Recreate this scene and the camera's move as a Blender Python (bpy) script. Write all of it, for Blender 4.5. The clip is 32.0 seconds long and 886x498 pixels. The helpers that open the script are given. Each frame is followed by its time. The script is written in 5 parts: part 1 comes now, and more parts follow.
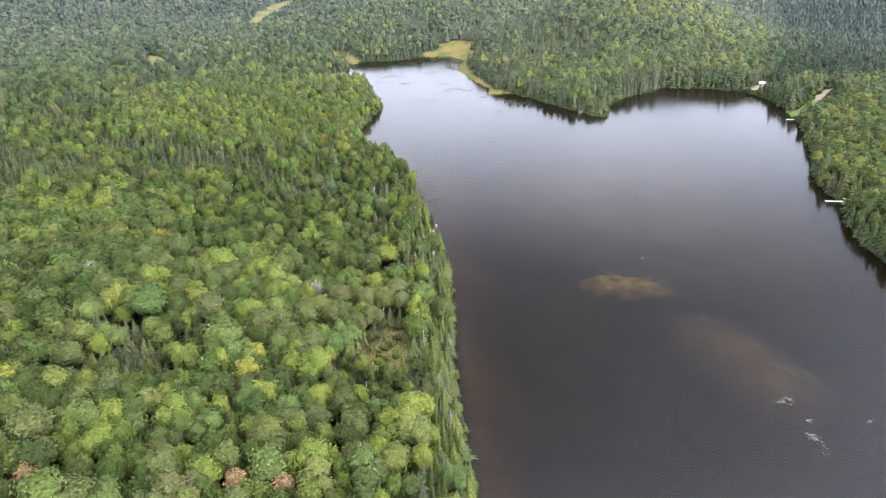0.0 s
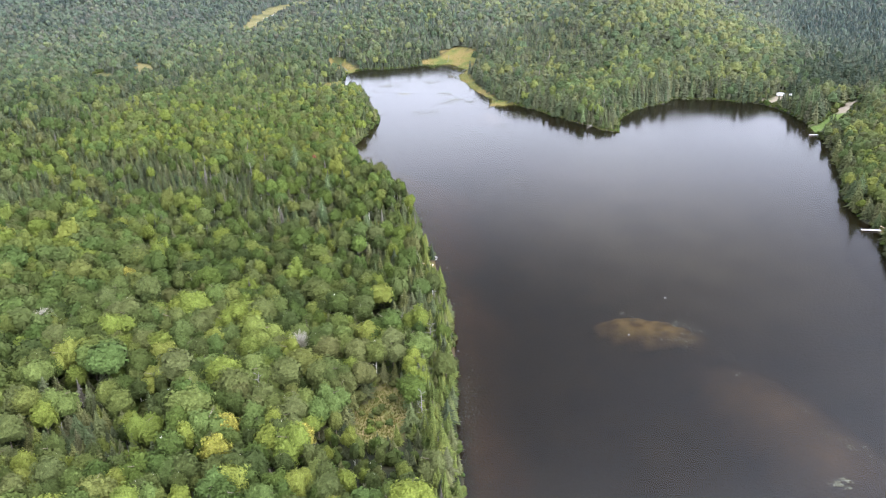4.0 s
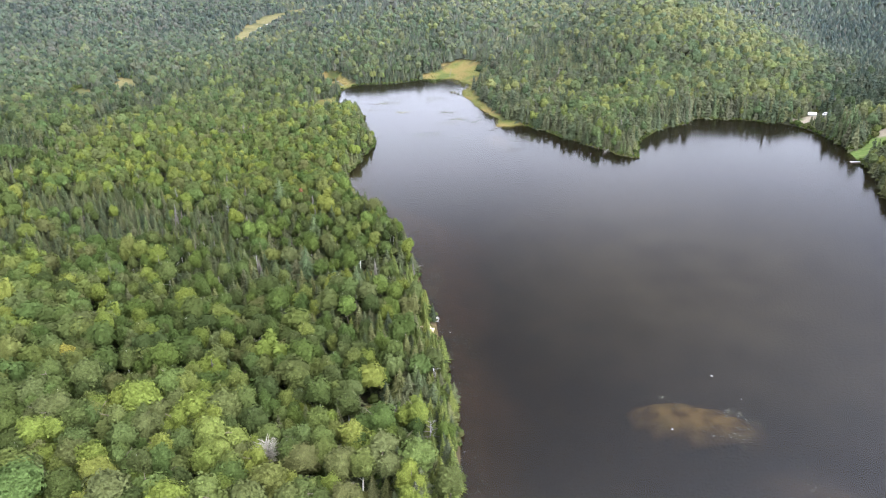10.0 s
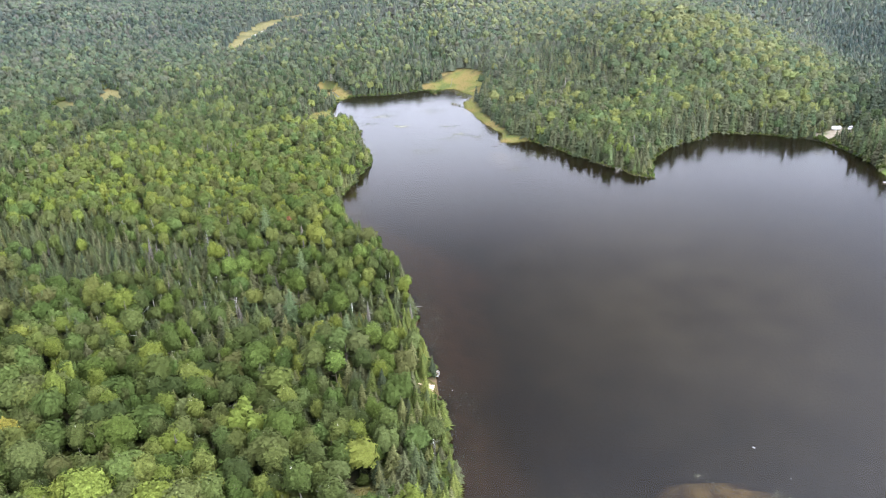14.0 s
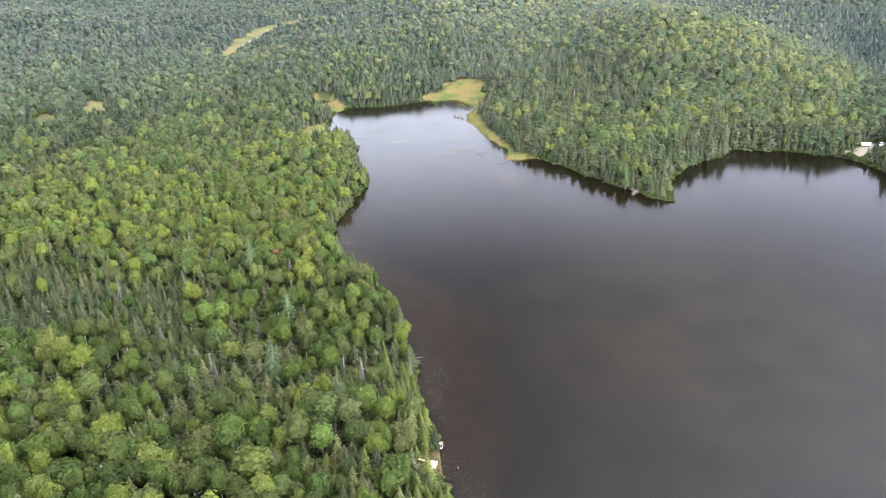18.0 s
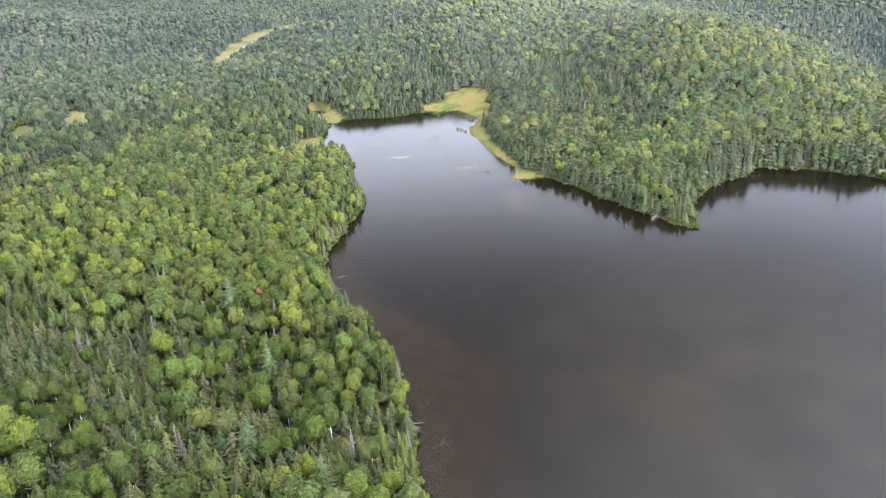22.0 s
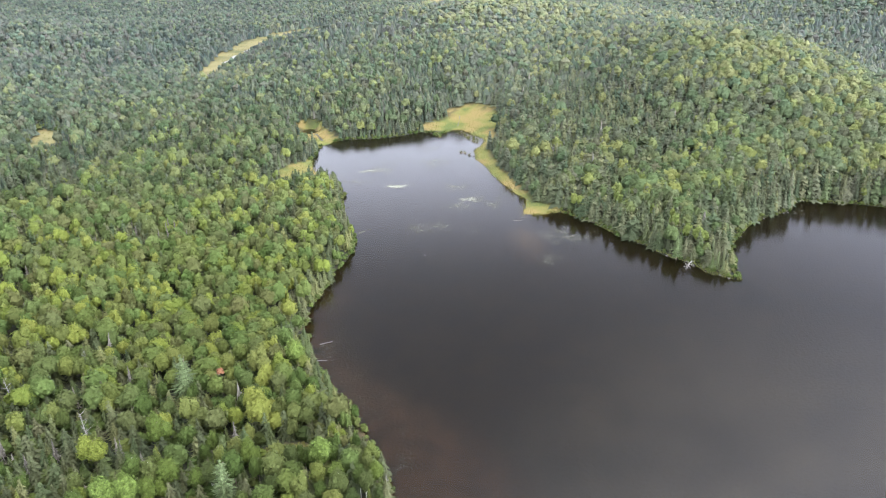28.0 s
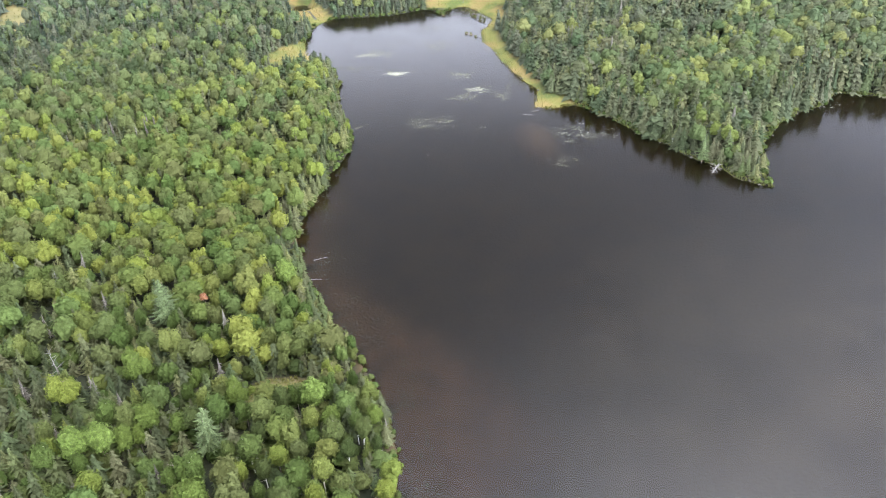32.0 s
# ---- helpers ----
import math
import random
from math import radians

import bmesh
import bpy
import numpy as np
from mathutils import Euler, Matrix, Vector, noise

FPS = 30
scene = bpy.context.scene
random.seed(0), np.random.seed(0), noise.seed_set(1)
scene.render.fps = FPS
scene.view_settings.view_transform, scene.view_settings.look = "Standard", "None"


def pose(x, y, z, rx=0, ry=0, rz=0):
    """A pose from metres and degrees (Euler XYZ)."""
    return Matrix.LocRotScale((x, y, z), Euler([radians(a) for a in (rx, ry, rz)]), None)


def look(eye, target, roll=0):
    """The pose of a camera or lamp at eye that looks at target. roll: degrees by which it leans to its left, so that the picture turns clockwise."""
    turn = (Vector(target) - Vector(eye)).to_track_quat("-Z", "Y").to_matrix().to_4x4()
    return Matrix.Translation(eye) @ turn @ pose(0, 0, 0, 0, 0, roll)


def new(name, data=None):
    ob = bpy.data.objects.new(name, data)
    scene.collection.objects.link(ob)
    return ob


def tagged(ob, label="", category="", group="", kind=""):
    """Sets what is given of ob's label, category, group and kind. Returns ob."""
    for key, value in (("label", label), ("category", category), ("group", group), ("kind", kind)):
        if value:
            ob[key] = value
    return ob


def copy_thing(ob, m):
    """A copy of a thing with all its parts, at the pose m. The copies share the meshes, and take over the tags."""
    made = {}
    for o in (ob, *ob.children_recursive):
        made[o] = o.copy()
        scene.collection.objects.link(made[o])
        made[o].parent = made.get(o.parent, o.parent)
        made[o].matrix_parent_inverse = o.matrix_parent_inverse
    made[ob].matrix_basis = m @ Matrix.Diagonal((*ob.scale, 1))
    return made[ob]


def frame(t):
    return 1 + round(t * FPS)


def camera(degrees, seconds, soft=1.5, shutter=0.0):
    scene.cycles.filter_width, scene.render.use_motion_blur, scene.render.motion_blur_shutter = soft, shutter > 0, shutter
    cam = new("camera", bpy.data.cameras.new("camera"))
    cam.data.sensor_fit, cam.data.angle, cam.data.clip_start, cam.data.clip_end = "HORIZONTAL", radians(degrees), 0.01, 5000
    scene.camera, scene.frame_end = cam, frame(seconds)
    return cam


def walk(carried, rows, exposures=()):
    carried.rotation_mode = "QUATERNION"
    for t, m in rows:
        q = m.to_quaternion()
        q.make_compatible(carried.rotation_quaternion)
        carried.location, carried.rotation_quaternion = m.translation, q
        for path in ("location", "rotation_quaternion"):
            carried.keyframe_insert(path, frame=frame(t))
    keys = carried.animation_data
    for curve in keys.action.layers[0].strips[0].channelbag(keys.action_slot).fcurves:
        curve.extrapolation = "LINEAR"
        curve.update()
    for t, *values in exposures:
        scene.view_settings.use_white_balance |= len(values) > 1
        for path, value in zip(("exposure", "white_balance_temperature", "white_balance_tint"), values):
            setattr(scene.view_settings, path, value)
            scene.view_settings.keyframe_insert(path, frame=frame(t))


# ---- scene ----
cam = camera(60.7, 32.0, soft=1.05)
PATH = [
    (0, (-5.1, -23.555, 108.315), (-5.026, -21.728, 107.506), -1.6),
    (3, (-4.276, -2.494, 108.33), (-4.201, -0.666, 107.523), -1.5),
    (6, (-3.024, 17.95, 108.118), (-2.953, 19.781, 107.318), -1.7),
    (9, (-2.443, 38.513, 108.078), (-2.372, 40.347, 107.282), -1.6),
    (13, (-0.824, 65.799, 108.235), (-0.756, 67.636, 107.446), -1.8),
    (16.5, (-0.029, 90.937, 108.347), (0.037, 92.775, 107.563), -1.9),
    (19, (0.257, 108.849, 108.287), (0.323, 110.689, 107.506), -1.9),
    (20, (0.466, 116.062, 108.325), (0.532, 117.902, 107.544), -1.8),
    (23, (1.382, 138.217, 108.483), (1.444, 140.058, 107.705), -1.9),
    (25.5, (2.202, 156.199, 108.468), (2.263, 158.042, 107.693), -1.9),
    (28, (3.047, 174.308, 108.376), (3.107, 176.152, 107.604), -1.8),
    (30, (3.552, 188.039, 108.5), (3.611, 189.885, 107.733), -1.7),
    (31, (3.546, 193.354, 108.477), (3.599, 195.202, 107.714), -1.6),
    (31.2, (3.543, 194.221, 108.475), (3.596, 196.066, 107.705), -1.7),
    (31.4, (3.54, 194.932, 108.475), (3.59, 196.752, 107.646), -1.6),
    (31.6, (3.527, 195.542, 108.476), (3.573, 197.324, 107.57), -1.8),
    (31.8, (3.499, 196.096, 108.479), (3.541, 197.834, 107.492), -1.7),
    (32, (3.458, 196.624, 108.482), (3.497, 198.316, 107.416), -1.9),
]
walk(cam, [(t, look(eye, target, roll)) for t, eye, target, roll in PATH], exposures=[(0, 0.62, 6500, 10), (8, 0.62, 6500, 10), (22, 0.75, 6500, 10), (30, 0.81, 6500, 10), (32, 0.89, 6500, 10)])
# ---------------------------------------------------------------- light
SUN_ELEV, SUN_AZ = 55.0, 138.0          # degrees; azimuth clockwise from +y

world = bpy.data.worlds.new("overcast_sky")
scene.world = world
world.use_nodes = True
wn, wl = world.node_tree.nodes, world.node_tree.links
wn.clear()
w_out = wn.new("ShaderNodeOutputWorld")
w_bg = wn.new("ShaderNodeBackground")
w_sky = wn.new("ShaderNodeTexSky")
w_sky.sky_type = "NISHITA"
w_sky.sun_disc = False
w_sky.sun_elevation = radians(SUN_ELEV)
w_sky.sun_rotation = radians(SUN_AZ)
w_sky.dust_density = 3.0
w_tc = wn.new("ShaderNodeTexCoord")
w_map = wn.new("ShaderNodeMapping")
w_map.inputs["Scale"].default_value = (1.0, 1.0, 2.2)
w_noise = wn.new("ShaderNodeTexNoise")
w_noise.inputs["Scale"].default_value = 2.3
w_noise.inputs["Detail"].default_value = 5.0
w_noise.inputs["Roughness"].default_value = 0.55
w_cloud = wn.new("ShaderNodeValToRGB")
w_cloud.color_ramp.elements[0].position, w_cloud.color_ramp.elements[0].color = 0.33, (6.5, 7.0, 8.8, 1)
w_cloud.color_ramp.elements[1].position, w_cloud.color_ramp.elements[1].color = 0.70, (10.5, 11.0, 13.1, 1)
w_mix = wn.new("ShaderNodeMix")
w_mix.data_type = "RGBA"
w_mix.inputs["Factor"].default_value = 0.86
wl.new(w_tc.outputs["Generated"], w_map.inputs["Vector"])
wl.new(w_map.outputs["Vector"], w_noise.inputs["Vector"])
wl.new(w_noise.outputs["Fac"], w_cloud.inputs["Fac"])
wl.new(w_sky.outputs["Color"], w_mix.inputs["A"])
wl.new(w_cloud.outputs["Color"], w_mix.inputs["B"])
# the cloud is brighter on the sun's side
w_dot = wn.new("ShaderNodeVectorMath")
w_dot.operation = "DOT_PRODUCT"
w_dot.inputs[1].default_value = (math.sin(radians(SUN_AZ)) * math.cos(radians(SUN_ELEV)), math.cos(radians(SUN_AZ)) * math.cos(radians(SUN_ELEV)), math.sin(radians(SUN_ELEV)))
wl.new(w_tc.outputs["Generated"], w_dot.inputs[0])
w_rng = wn.new("ShaderNodeMapRange")
w_rng.interpolation_type = "SMOOTHSTEP"
w_rng.inputs["From Min"].default_value, w_rng.inputs["From Max"].default_value = 0.10, 0.60
w_rng.inputs["To Min"].default_value, w_rng.inputs["To Max"].default_value = 0.72, 4.2
wl.new(w_dot.outputs["Value"], w_rng.inputs["Value"])
w_scale = wn.new("ShaderNodeVectorMath")
w_scale.operation = "SCALE"
wl.new(w_mix.outputs["Result"], w_scale.inputs[0])
wl.new(w_rng.outputs["Result"], w_scale.inputs["Scale"])
# thinner, brighter cloud low down, heavier overhead
w_sep = wn.new("ShaderNodeSeparateXYZ")
wl.new(w_tc.outputs["Generated"], w_sep.inputs["Vector"])
w_low = wn.new("ShaderNodeMapRange")
w_low.interpolation_type = "SMOOTHSTEP"
w_low.inputs["From Min"].default_value, w_low.inputs["From Max"].default_value = 0.19, 0.43
w_low.inputs["To Min"].default_value, w_low.inputs["To Max"].default_value = 4.7, 0.90
wl.new(w_sep.outputs["Z"], w_low.inputs["Value"])
w_scale2 = wn.new("ShaderNodeVectorMath")
w_scale2.operation = "SCALE"
wl.new(w_scale.outputs["Vector"], w_scale2.inputs[0])
wl.new(w_low.outputs["Result"], w_scale2.inputs["Scale"])
# and thinner again towards the zenith
w_high = wn.new("ShaderNodeMapRange")
w_high.interpolation_type = "SMOOTHSTEP"
w_high.inputs["From Min"].default_value, w_high.inputs["From Max"].default_value = 0.64, 0.86
w_high.inputs["To Min"].default_value, w_high.inputs["To Max"].default_value = 1.0, 1.6
wl.new(w_sep.outputs["Z"], w_high.inputs["Value"])
w_scale3 = wn.new("ShaderNodeVectorMath")
w_scale3.operation = "SCALE"
wl.new(w_scale2.outputs["Vector"], w_scale3.inputs[0])
wl.new(w_high.outputs["Result"], w_scale3.inputs["Scale"])
# and towards the east
w_east = wn.new("ShaderNodeMapRange")
w_east.interpolation_type = "SMOOTHSTEP"
w_east.inputs["From Min"].default_value, w_east.inputs["From Max"].default_value = -0.05, 0.50
w_east.inputs["To Min"].default_value, w_east.inputs["To Max"].default_value = 0.95, 1.05
wl.new(w_sep.outputs["X"], w_east.inputs["Value"])
w_scale4 = wn.new("ShaderNodeVectorMath")
w_scale4.operation = "SCALE"
wl.new(w_scale3.outputs["Vector"], w_scale4.inputs[0])
wl.new(w_east.outputs["Result"], w_scale4.inputs["Scale"])
wl.new(w_scale4.outputs["Vector"], w_bg.inputs["Color"])
w_bg.inputs["Strength"].default_value = 0.090
wl.new(w_bg.outputs["Background"], w_out.inputs["Surface"])

sun = new("sun", bpy.data.lights.new("sun", "SUN"))
sun.data.energy = 1.35
sun.data.angle = radians(12)
sun.data.color = (1.0, 0.96, 0.91)
a, e = radians(SUN_AZ), radians(SUN_ELEV)
sun.matrix_world = look((0, 0, 400), (-math.sin(a) * math.cos(e), -math.cos(a) * math.cos(e), 400 - math.sin(e)))


# ---------------------------------------------------------------- materials
def material(name, rough=0.8, spec=0.3):
    m = bpy.data.materials.new(name)
    m.use_nodes = True
    n, l = m.node_tree.nodes, m.node_tree.links
    b = n["Principled BSDF"]
    b.inputs["Roughness"].default_value = rough
    b.inputs["Specular IOR Level"].default_value = spec
    return m, n, l, b


def ramp(n, stops):
    r = n.new("ShaderNodeValToRGB")
    r.color_ramp.elements[0].position, r.color_ramp.elements[0].color = stops[0][0], (*stops[0][1], 1)
    r.color_ramp.elements[1].position, r.color_ramp.elements[1].color = stops[-1][0], (*stops[-1][1], 1)
    for p, c in stops[1:-1]:
        k = r.color_ramp.elements.new(p)
        k.color = (*c, 1)
    return r


def noise_tex(n, l, scale, detail=4.0, coord="Object"):
    tc = n.new("ShaderNodeTexCoord")
    t = n.new("ShaderNodeTexNoise")
    t.inputs["Scale"].default_value, t.inputs["Detail"].default_value = scale, detail
    l.new(tc.outputs[coord], t.inputs["Vector"])
    return t


def math_node(n, op, a=None, b=None):
    m = n.new("ShaderNodeMath")
    m.operation = op
    if a is not None:
        m.inputs[0].default_value = a
    if b is not None:
        m.inputs[1].default_value = b
    return m


def mix_color(n, blend="MIX"):
    m = n.new("ShaderNodeMix")
    m.data_type, m.blend_type = "RGBA", blend
    return m


def foliage(name, stops, source, rough=0.8, leaf_var=0.34, glow=0.12, sheen=0.05, haze=None):
    """Leaves: the hue goes by the tree (object or tint attribute), the value by the leaf clump."""
    m, n, l, b = material(name, rough, sheen)
    if source == "object":
        src = n.new("ShaderNodeObjectInfo").outputs["Random"]
    else:
        at = n.new("ShaderNodeAttribute")
        at.attribute_name = "tint"
        src = at.outputs["Fac"]
    r = ramp(n, stops)
    l.new(src, r.inputs["Fac"])
    leaf = r.outputs["Color"]
    if haze:
        # distance haze painted into the leaf colour, bluer and greyer farther from the flight
        r2 = ramp(n, haze)
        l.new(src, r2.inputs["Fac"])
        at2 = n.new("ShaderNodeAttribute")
        at2.attribute_name = "haze"
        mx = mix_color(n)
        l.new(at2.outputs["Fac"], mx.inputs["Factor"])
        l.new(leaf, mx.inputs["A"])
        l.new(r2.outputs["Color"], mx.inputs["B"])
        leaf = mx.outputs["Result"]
    geo = n.new("ShaderNodeNewGeometry")
    var = n.new("ShaderNodeMapRange")
    var.inputs["To Min"].default_value, var.inputs["To Max"].default_value = 1 - leaf_var, 1 + leaf_var
    l.new(geo.outputs["Random Per Island"], var.inputs["Value"])
    nz = noise_tex(n, l, 3.6, 2.0)
    var2 = n.new("ShaderNodeMapRange")
    var2.inputs["From Min"].default_value, var2.inputs["From Max"].default_value = 0.3, 0.7
    var2.inputs["To Min"].default_value, var2.inputs["To Max"].default_value = (0.68, 1.30) if source == "object" else (0.80, 1.20)
    l.new(nz.outputs["Fac"], var2.inputs["Value"])
    mul = math_node(n, "MULTIPLY")
    l.new(var.outputs["Result"], mul.inputs[0])
    l.new(var2.outputs["Result"], mul.inputs[1])
    hv = n.new("ShaderNodeHueSaturation")
    l.new(leaf, hv.inputs["Color"])
    l.new(mul.outputs["Value"], hv.inputs["Value"])
    l.new(hv.outputs["Color"], b.inputs["Base Color"])
    bp = n.new("ShaderNodeBump")
    bp.inputs["Strength"].default_value, bp.inputs["Distance"].default_value = (0.9 if source == "object" else 0.45), 0.35
    l.new(nz.outputs["Fac"], bp.inputs["Height"])
    l.new(bp.outputs["Normal"], b.inputs["Normal"])
    if glow:
        tr = n.new("ShaderNodeBsdfTranslucent")
        l.new(hv.outputs["Color"], tr.inputs["Color"])
        ms = n.new("ShaderNodeMixShader")
        ms.inputs["Fac"].default_value = glow
        l.new(b.outputs["BSDF"], ms.inputs[1])
        l.new(tr.outputs["BSDF"], ms.inputs[2])
        l.new(ms.outputs["Shader"], n["Material Output"].inputs["Surface"])
    return m


# hues run unevenly along the scale, so that neighbours differ as species do
BROAD = [(0.00, (0.0289, 0.0400, 0.0122)), (0.10, (0.0425, 0.0538, 0.0146)), (0.19, (0.0373, 0.0580, 0.0138)), (0.28, (0.0655, 0.0670, 0.0233)), (0.37, (0.0478, 0.0728, 0.0204)), (0.46, (0.0655, 0.0800, 0.0198)), (0.55, (0.0588, 0.0661, 0.0242)), (0.64, (0.0585, 0.0847, 0.0229)), (0.73, (0.0842, 0.0917, 0.0255)), (0.81, (0.0808, 0.1036, 0.0206)), (0.90, (0.0956, 0.1139, 0.0214)), (1.00, (0.1101, 0.1189, 0.0269))]
# BROAD with bluish grey distance haze painted in
BROAD_HAZE = [(0.00, (0.0343, 0.0441, 0.0364)), (0.10, (0.0493, 0.0583, 0.0412)), (0.19, (0.0434, 0.0625, 0.0393)), (0.28, (0.0745, 0.0720, 0.0591)), (0.37, (0.0549, 0.0779, 0.0529)), (0.46, (0.0744, 0.0854, 0.0522)), (0.55, (0.0671, 0.0710, 0.0607)), (0.64, (0.0667, 0.0904, 0.0583)), (0.73, (0.0953, 0.0976, 0.0637)), (0.81, (0.0915, 0.1098, 0.0535)), (0.90, (0.1078, 0.1203, 0.0550)), (1.00, (0.1237, 0.1254, 0.0665))]
BIRCH = [(0.00, (0.0270, 0.0377, 0.0107)), (0.30, (0.0420, 0.0513, 0.0158)), (0.50, (0.0378, 0.0556, 0.0128)), (0.75, (0.0568, 0.0679, 0.0202)), (1.00, (0.0775, 0.0907, 0.0201))]
ASPEN = [(0.00, (0.0287, 0.0446, 0.0111)), (0.60, (0.0519, 0.0706, 0.0144)), (1.00, (0.0843, 0.0988, 0.0181))]
CONIF = [(0.00, (0.0336, 0.0445, 0.0230)), (0.20, (0.0595, 0.0659, 0.0316)), (0.35, (0.0450, 0.0616, 0.0265)), (0.55, (0.0772, 0.0777, 0.0388)), (0.70, (0.0628, 0.0805, 0.0302)), (0.85, (0.0904, 0.0933, 0.0404)), (1.00, (0.1013, 0.1077, 0.0388))]
# CONIF hues shifted bluer, painting in the same far haze
CONIF_HAZE = [(0.00, (0.0355, 0.0488, 0.0428)), (0.20, (0.0626, 0.0723, 0.0588)), (0.35, (0.0475, 0.0676, 0.0495)), (0.55, (0.0815, 0.0850, 0.0728)), (0.70, (0.0665, 0.0882, 0.0564)), (0.85, (0.0953, 0.1024, 0.0753)), (1.00, (0.1070, 0.1181, 0.0728))]
CEDAR = [(0.0, (0.0608, 0.0770, 0.0214)), (0.5, (0.0809, 0.0984, 0.0253)), (1.0, (0.1051, 0.1170, 0.0298))]
M_BROAD = foliage("broad_leaves", BROAD, "object", leaf_var=0.10)
M_BIRCH_L = foliage("birch_leaves", BIRCH, "object", leaf_var=0.10)
M_ASPEN_L = foliage("aspen_leaves", ASPEN, "object", leaf_var=0.10)
M_BROAD_S = foliage("woodland_leaves", BROAD, "tint", leaf_var=0.09, glow=0.28, haze=BROAD_HAZE)
M_CONIF = foliage("conifer_needles", CONIF, "object", leaf_var=0.22)
M_CONIF_S = foliage("woodland_needles", CONIF, "tint", leaf_var=0.13, glow=0.28, haze=CONIF_HAZE)
M_CEDAR = foliage("cedar_sprays", CEDAR, "object", leaf_var=0.22)
M_PINE = foliage("blue_pine_needles", [(0.0, (0.0528, 0.0732, 0.0324)), (1.0, (0.0693, 0.0899, 0.0382))], "object")
M_RED = foliage("red_leaves", [(0.0, (0.120, 0.056, 0.030)), (1.0, (0.130, 0.064, 0.030))], "object")
M_GOLD = foliage("golden_leaves", [(0.0, (0.135, 0.146, 0.026)), (1.0, (0.158, 0.140, 0.029))], "object")
M_BARE = foliage("bleached_twigs", [(0.0, (0.085, 0.078, 0.062)), (1.0, (0.125, 0.113, 0.094))], "object", 0.85, 0.2, 0.0)
M_BARE_S = foliage("bleached_boughs_far", [(0.0, (0.09, 0.084, 0.068)), (1.0, (0.14, 0.13, 0.105))], "tint", 0.85, 0.2, 0.0)
M_TWIGS = foliage("pale_beige_twigs", [(0.0, (0.19, 0.18, 0.14)), (1.0, (0.23, 0.215, 0.17))], "object", 0.85, 0.3, 0.0)
M_SEDGE = foliage("sedge_blades", [(0.0, (0.085, 0.094, 0.027)), (0.5, (0.140, 0.124, 0.036)), (1.0, (0.165, 0.120, 0.044))], "tint", 0.8, 0.12)
M_PAD = foliage("lily_leaves", [(0.0, (0.018, 0.018, 0.012)), (0.5, (0.085, 0.085, 0.060)), (1.0, (0.21, 0.21, 0.16))], "tint", 0.75, 0.3, 0.0)


def plain(name, c1, c2, scale, rough=0.8, bump=0.3, metal=0.0):
    m, n, l, b = material(name, rough)
    b.inputs["Metallic"].default_value = metal
    nz = noise_tex(n, l, scale, 6.0)
    r = ramp(n, [(0.3, c1), (0.7, c2)])
    l.new(nz.outputs["Fac"], r.inputs["Fac"])
    l.new(r.outputs["Color"], b.inputs["Base Color"])
    bp = n.new("ShaderNodeBump")
    bp.inputs["Strength"].default_value = bump
    l.new(nz.outputs["Fac"], bp.inputs["Height"])
    l.new(bp.outputs["Normal"], b.inputs["Normal"])
    return m


M_BARK = plain("grey_brown_bark", (0.07, 0.055, 0.04), (0.17, 0.14, 0.11), 3.0, 0.9, 0.6)
M_BIRCH = plain("pale_bark", (0.35, 0.33, 0.29), (0.6, 0.58, 0.53), 4.0, 0.8)
M_DEAD = plain("bleached_dead_wood", (0.085, 0.078, 0.070), (0.165, 0.152, 0.140), 3.0, 0.9)
M_ROCK = plain("lake_stone", (0.0385, 0.0330, 0.0264), (0.0935, 0.0853, 0.0713), 2.5, 0.85, 0.6)
M_DOCK = plain("whitewashed_planks", (0.36, 0.355, 0.345), (0.52, 0.51, 0.50), 5.0, 0.7)
M_WOOD = plain("weathered_tan_planks", (0.30, 0.22, 0.15), (0.45, 0.34, 0.24), 5.0, 0.8)
M_WHITE = plain("white_painted_metal", (0.70, 0.70, 0.69), (0.82, 0.82, 0.80), 3.0, 0.45, 0.05)
M_ROOF = plain("dark_shingle_roof", (0.045, 0.040, 0.040), (0.09, 0.08, 0.08), 6.0, 0.85)
M_GREYWALL = plain("grey_board_wall", (0.20, 0.17, 0.14), (0.30, 0.26, 0.22), 4.0, 0.85)
M_GLASS = plain("dark_window_glass", (0.02, 0.025, 0.03), (0.03, 0.035, 0.04), 1.0, 0.1, 0.0)
M_RUBBER = plain("black_rubber", (0.015, 0.015, 0.015), (0.03, 0.03, 0.03), 8.0, 0.8)
M_RUST = plain("rust_red_metal", (0.0960, 0.0400, 0.0270), (0.1440, 0.0640, 0.0450), 4.0, 0.6)

# ---------------------------------------------------------------- plan of the lake
west_shore = [(-2, -40), (1, 30), (3.5, 70), (4, 95), (4, 130), (4, 153), (5.5, 194), (4.5, 212), (2.5, 242), (-2.5, 273), (-5, 297),
              (-8, 312), (-12, 323), (-20, 338), (-27, 355), (-31, 369), (-32.5, 384), (-31, 398), (-27, 416), (-23.5, 429), (-21.5, 440)]
bay_shore = [(-24, 455), (-27.5, 469), (-30, 487), (-30.5, 500), (-34, 518), (-40, 525), (-46, 538), (-50, 552), (-51, 568), (-48, 590),
             (-39, 600), (-23, 601.5), (-8, 604), (8.5, 612), (16, 601), (21, 609), (28, 616), (36, 601), (41, 587), (33, 563),
             (37, 536), (41, 514), (45, 498), (49, 484), (46.5, 467)]
point_shore = [(52, 464.5), (58, 466.5), (64, 464.5), (72, 453.5), (78.5, 438), (86, 428.5), (90, 417.5), (95.6, 411), (101, 400.5),
               (108, 396), (109.5, 405), (116, 423), (125, 437), (135, 447), (146, 453), (154, 458.5), (161, 467.5)]
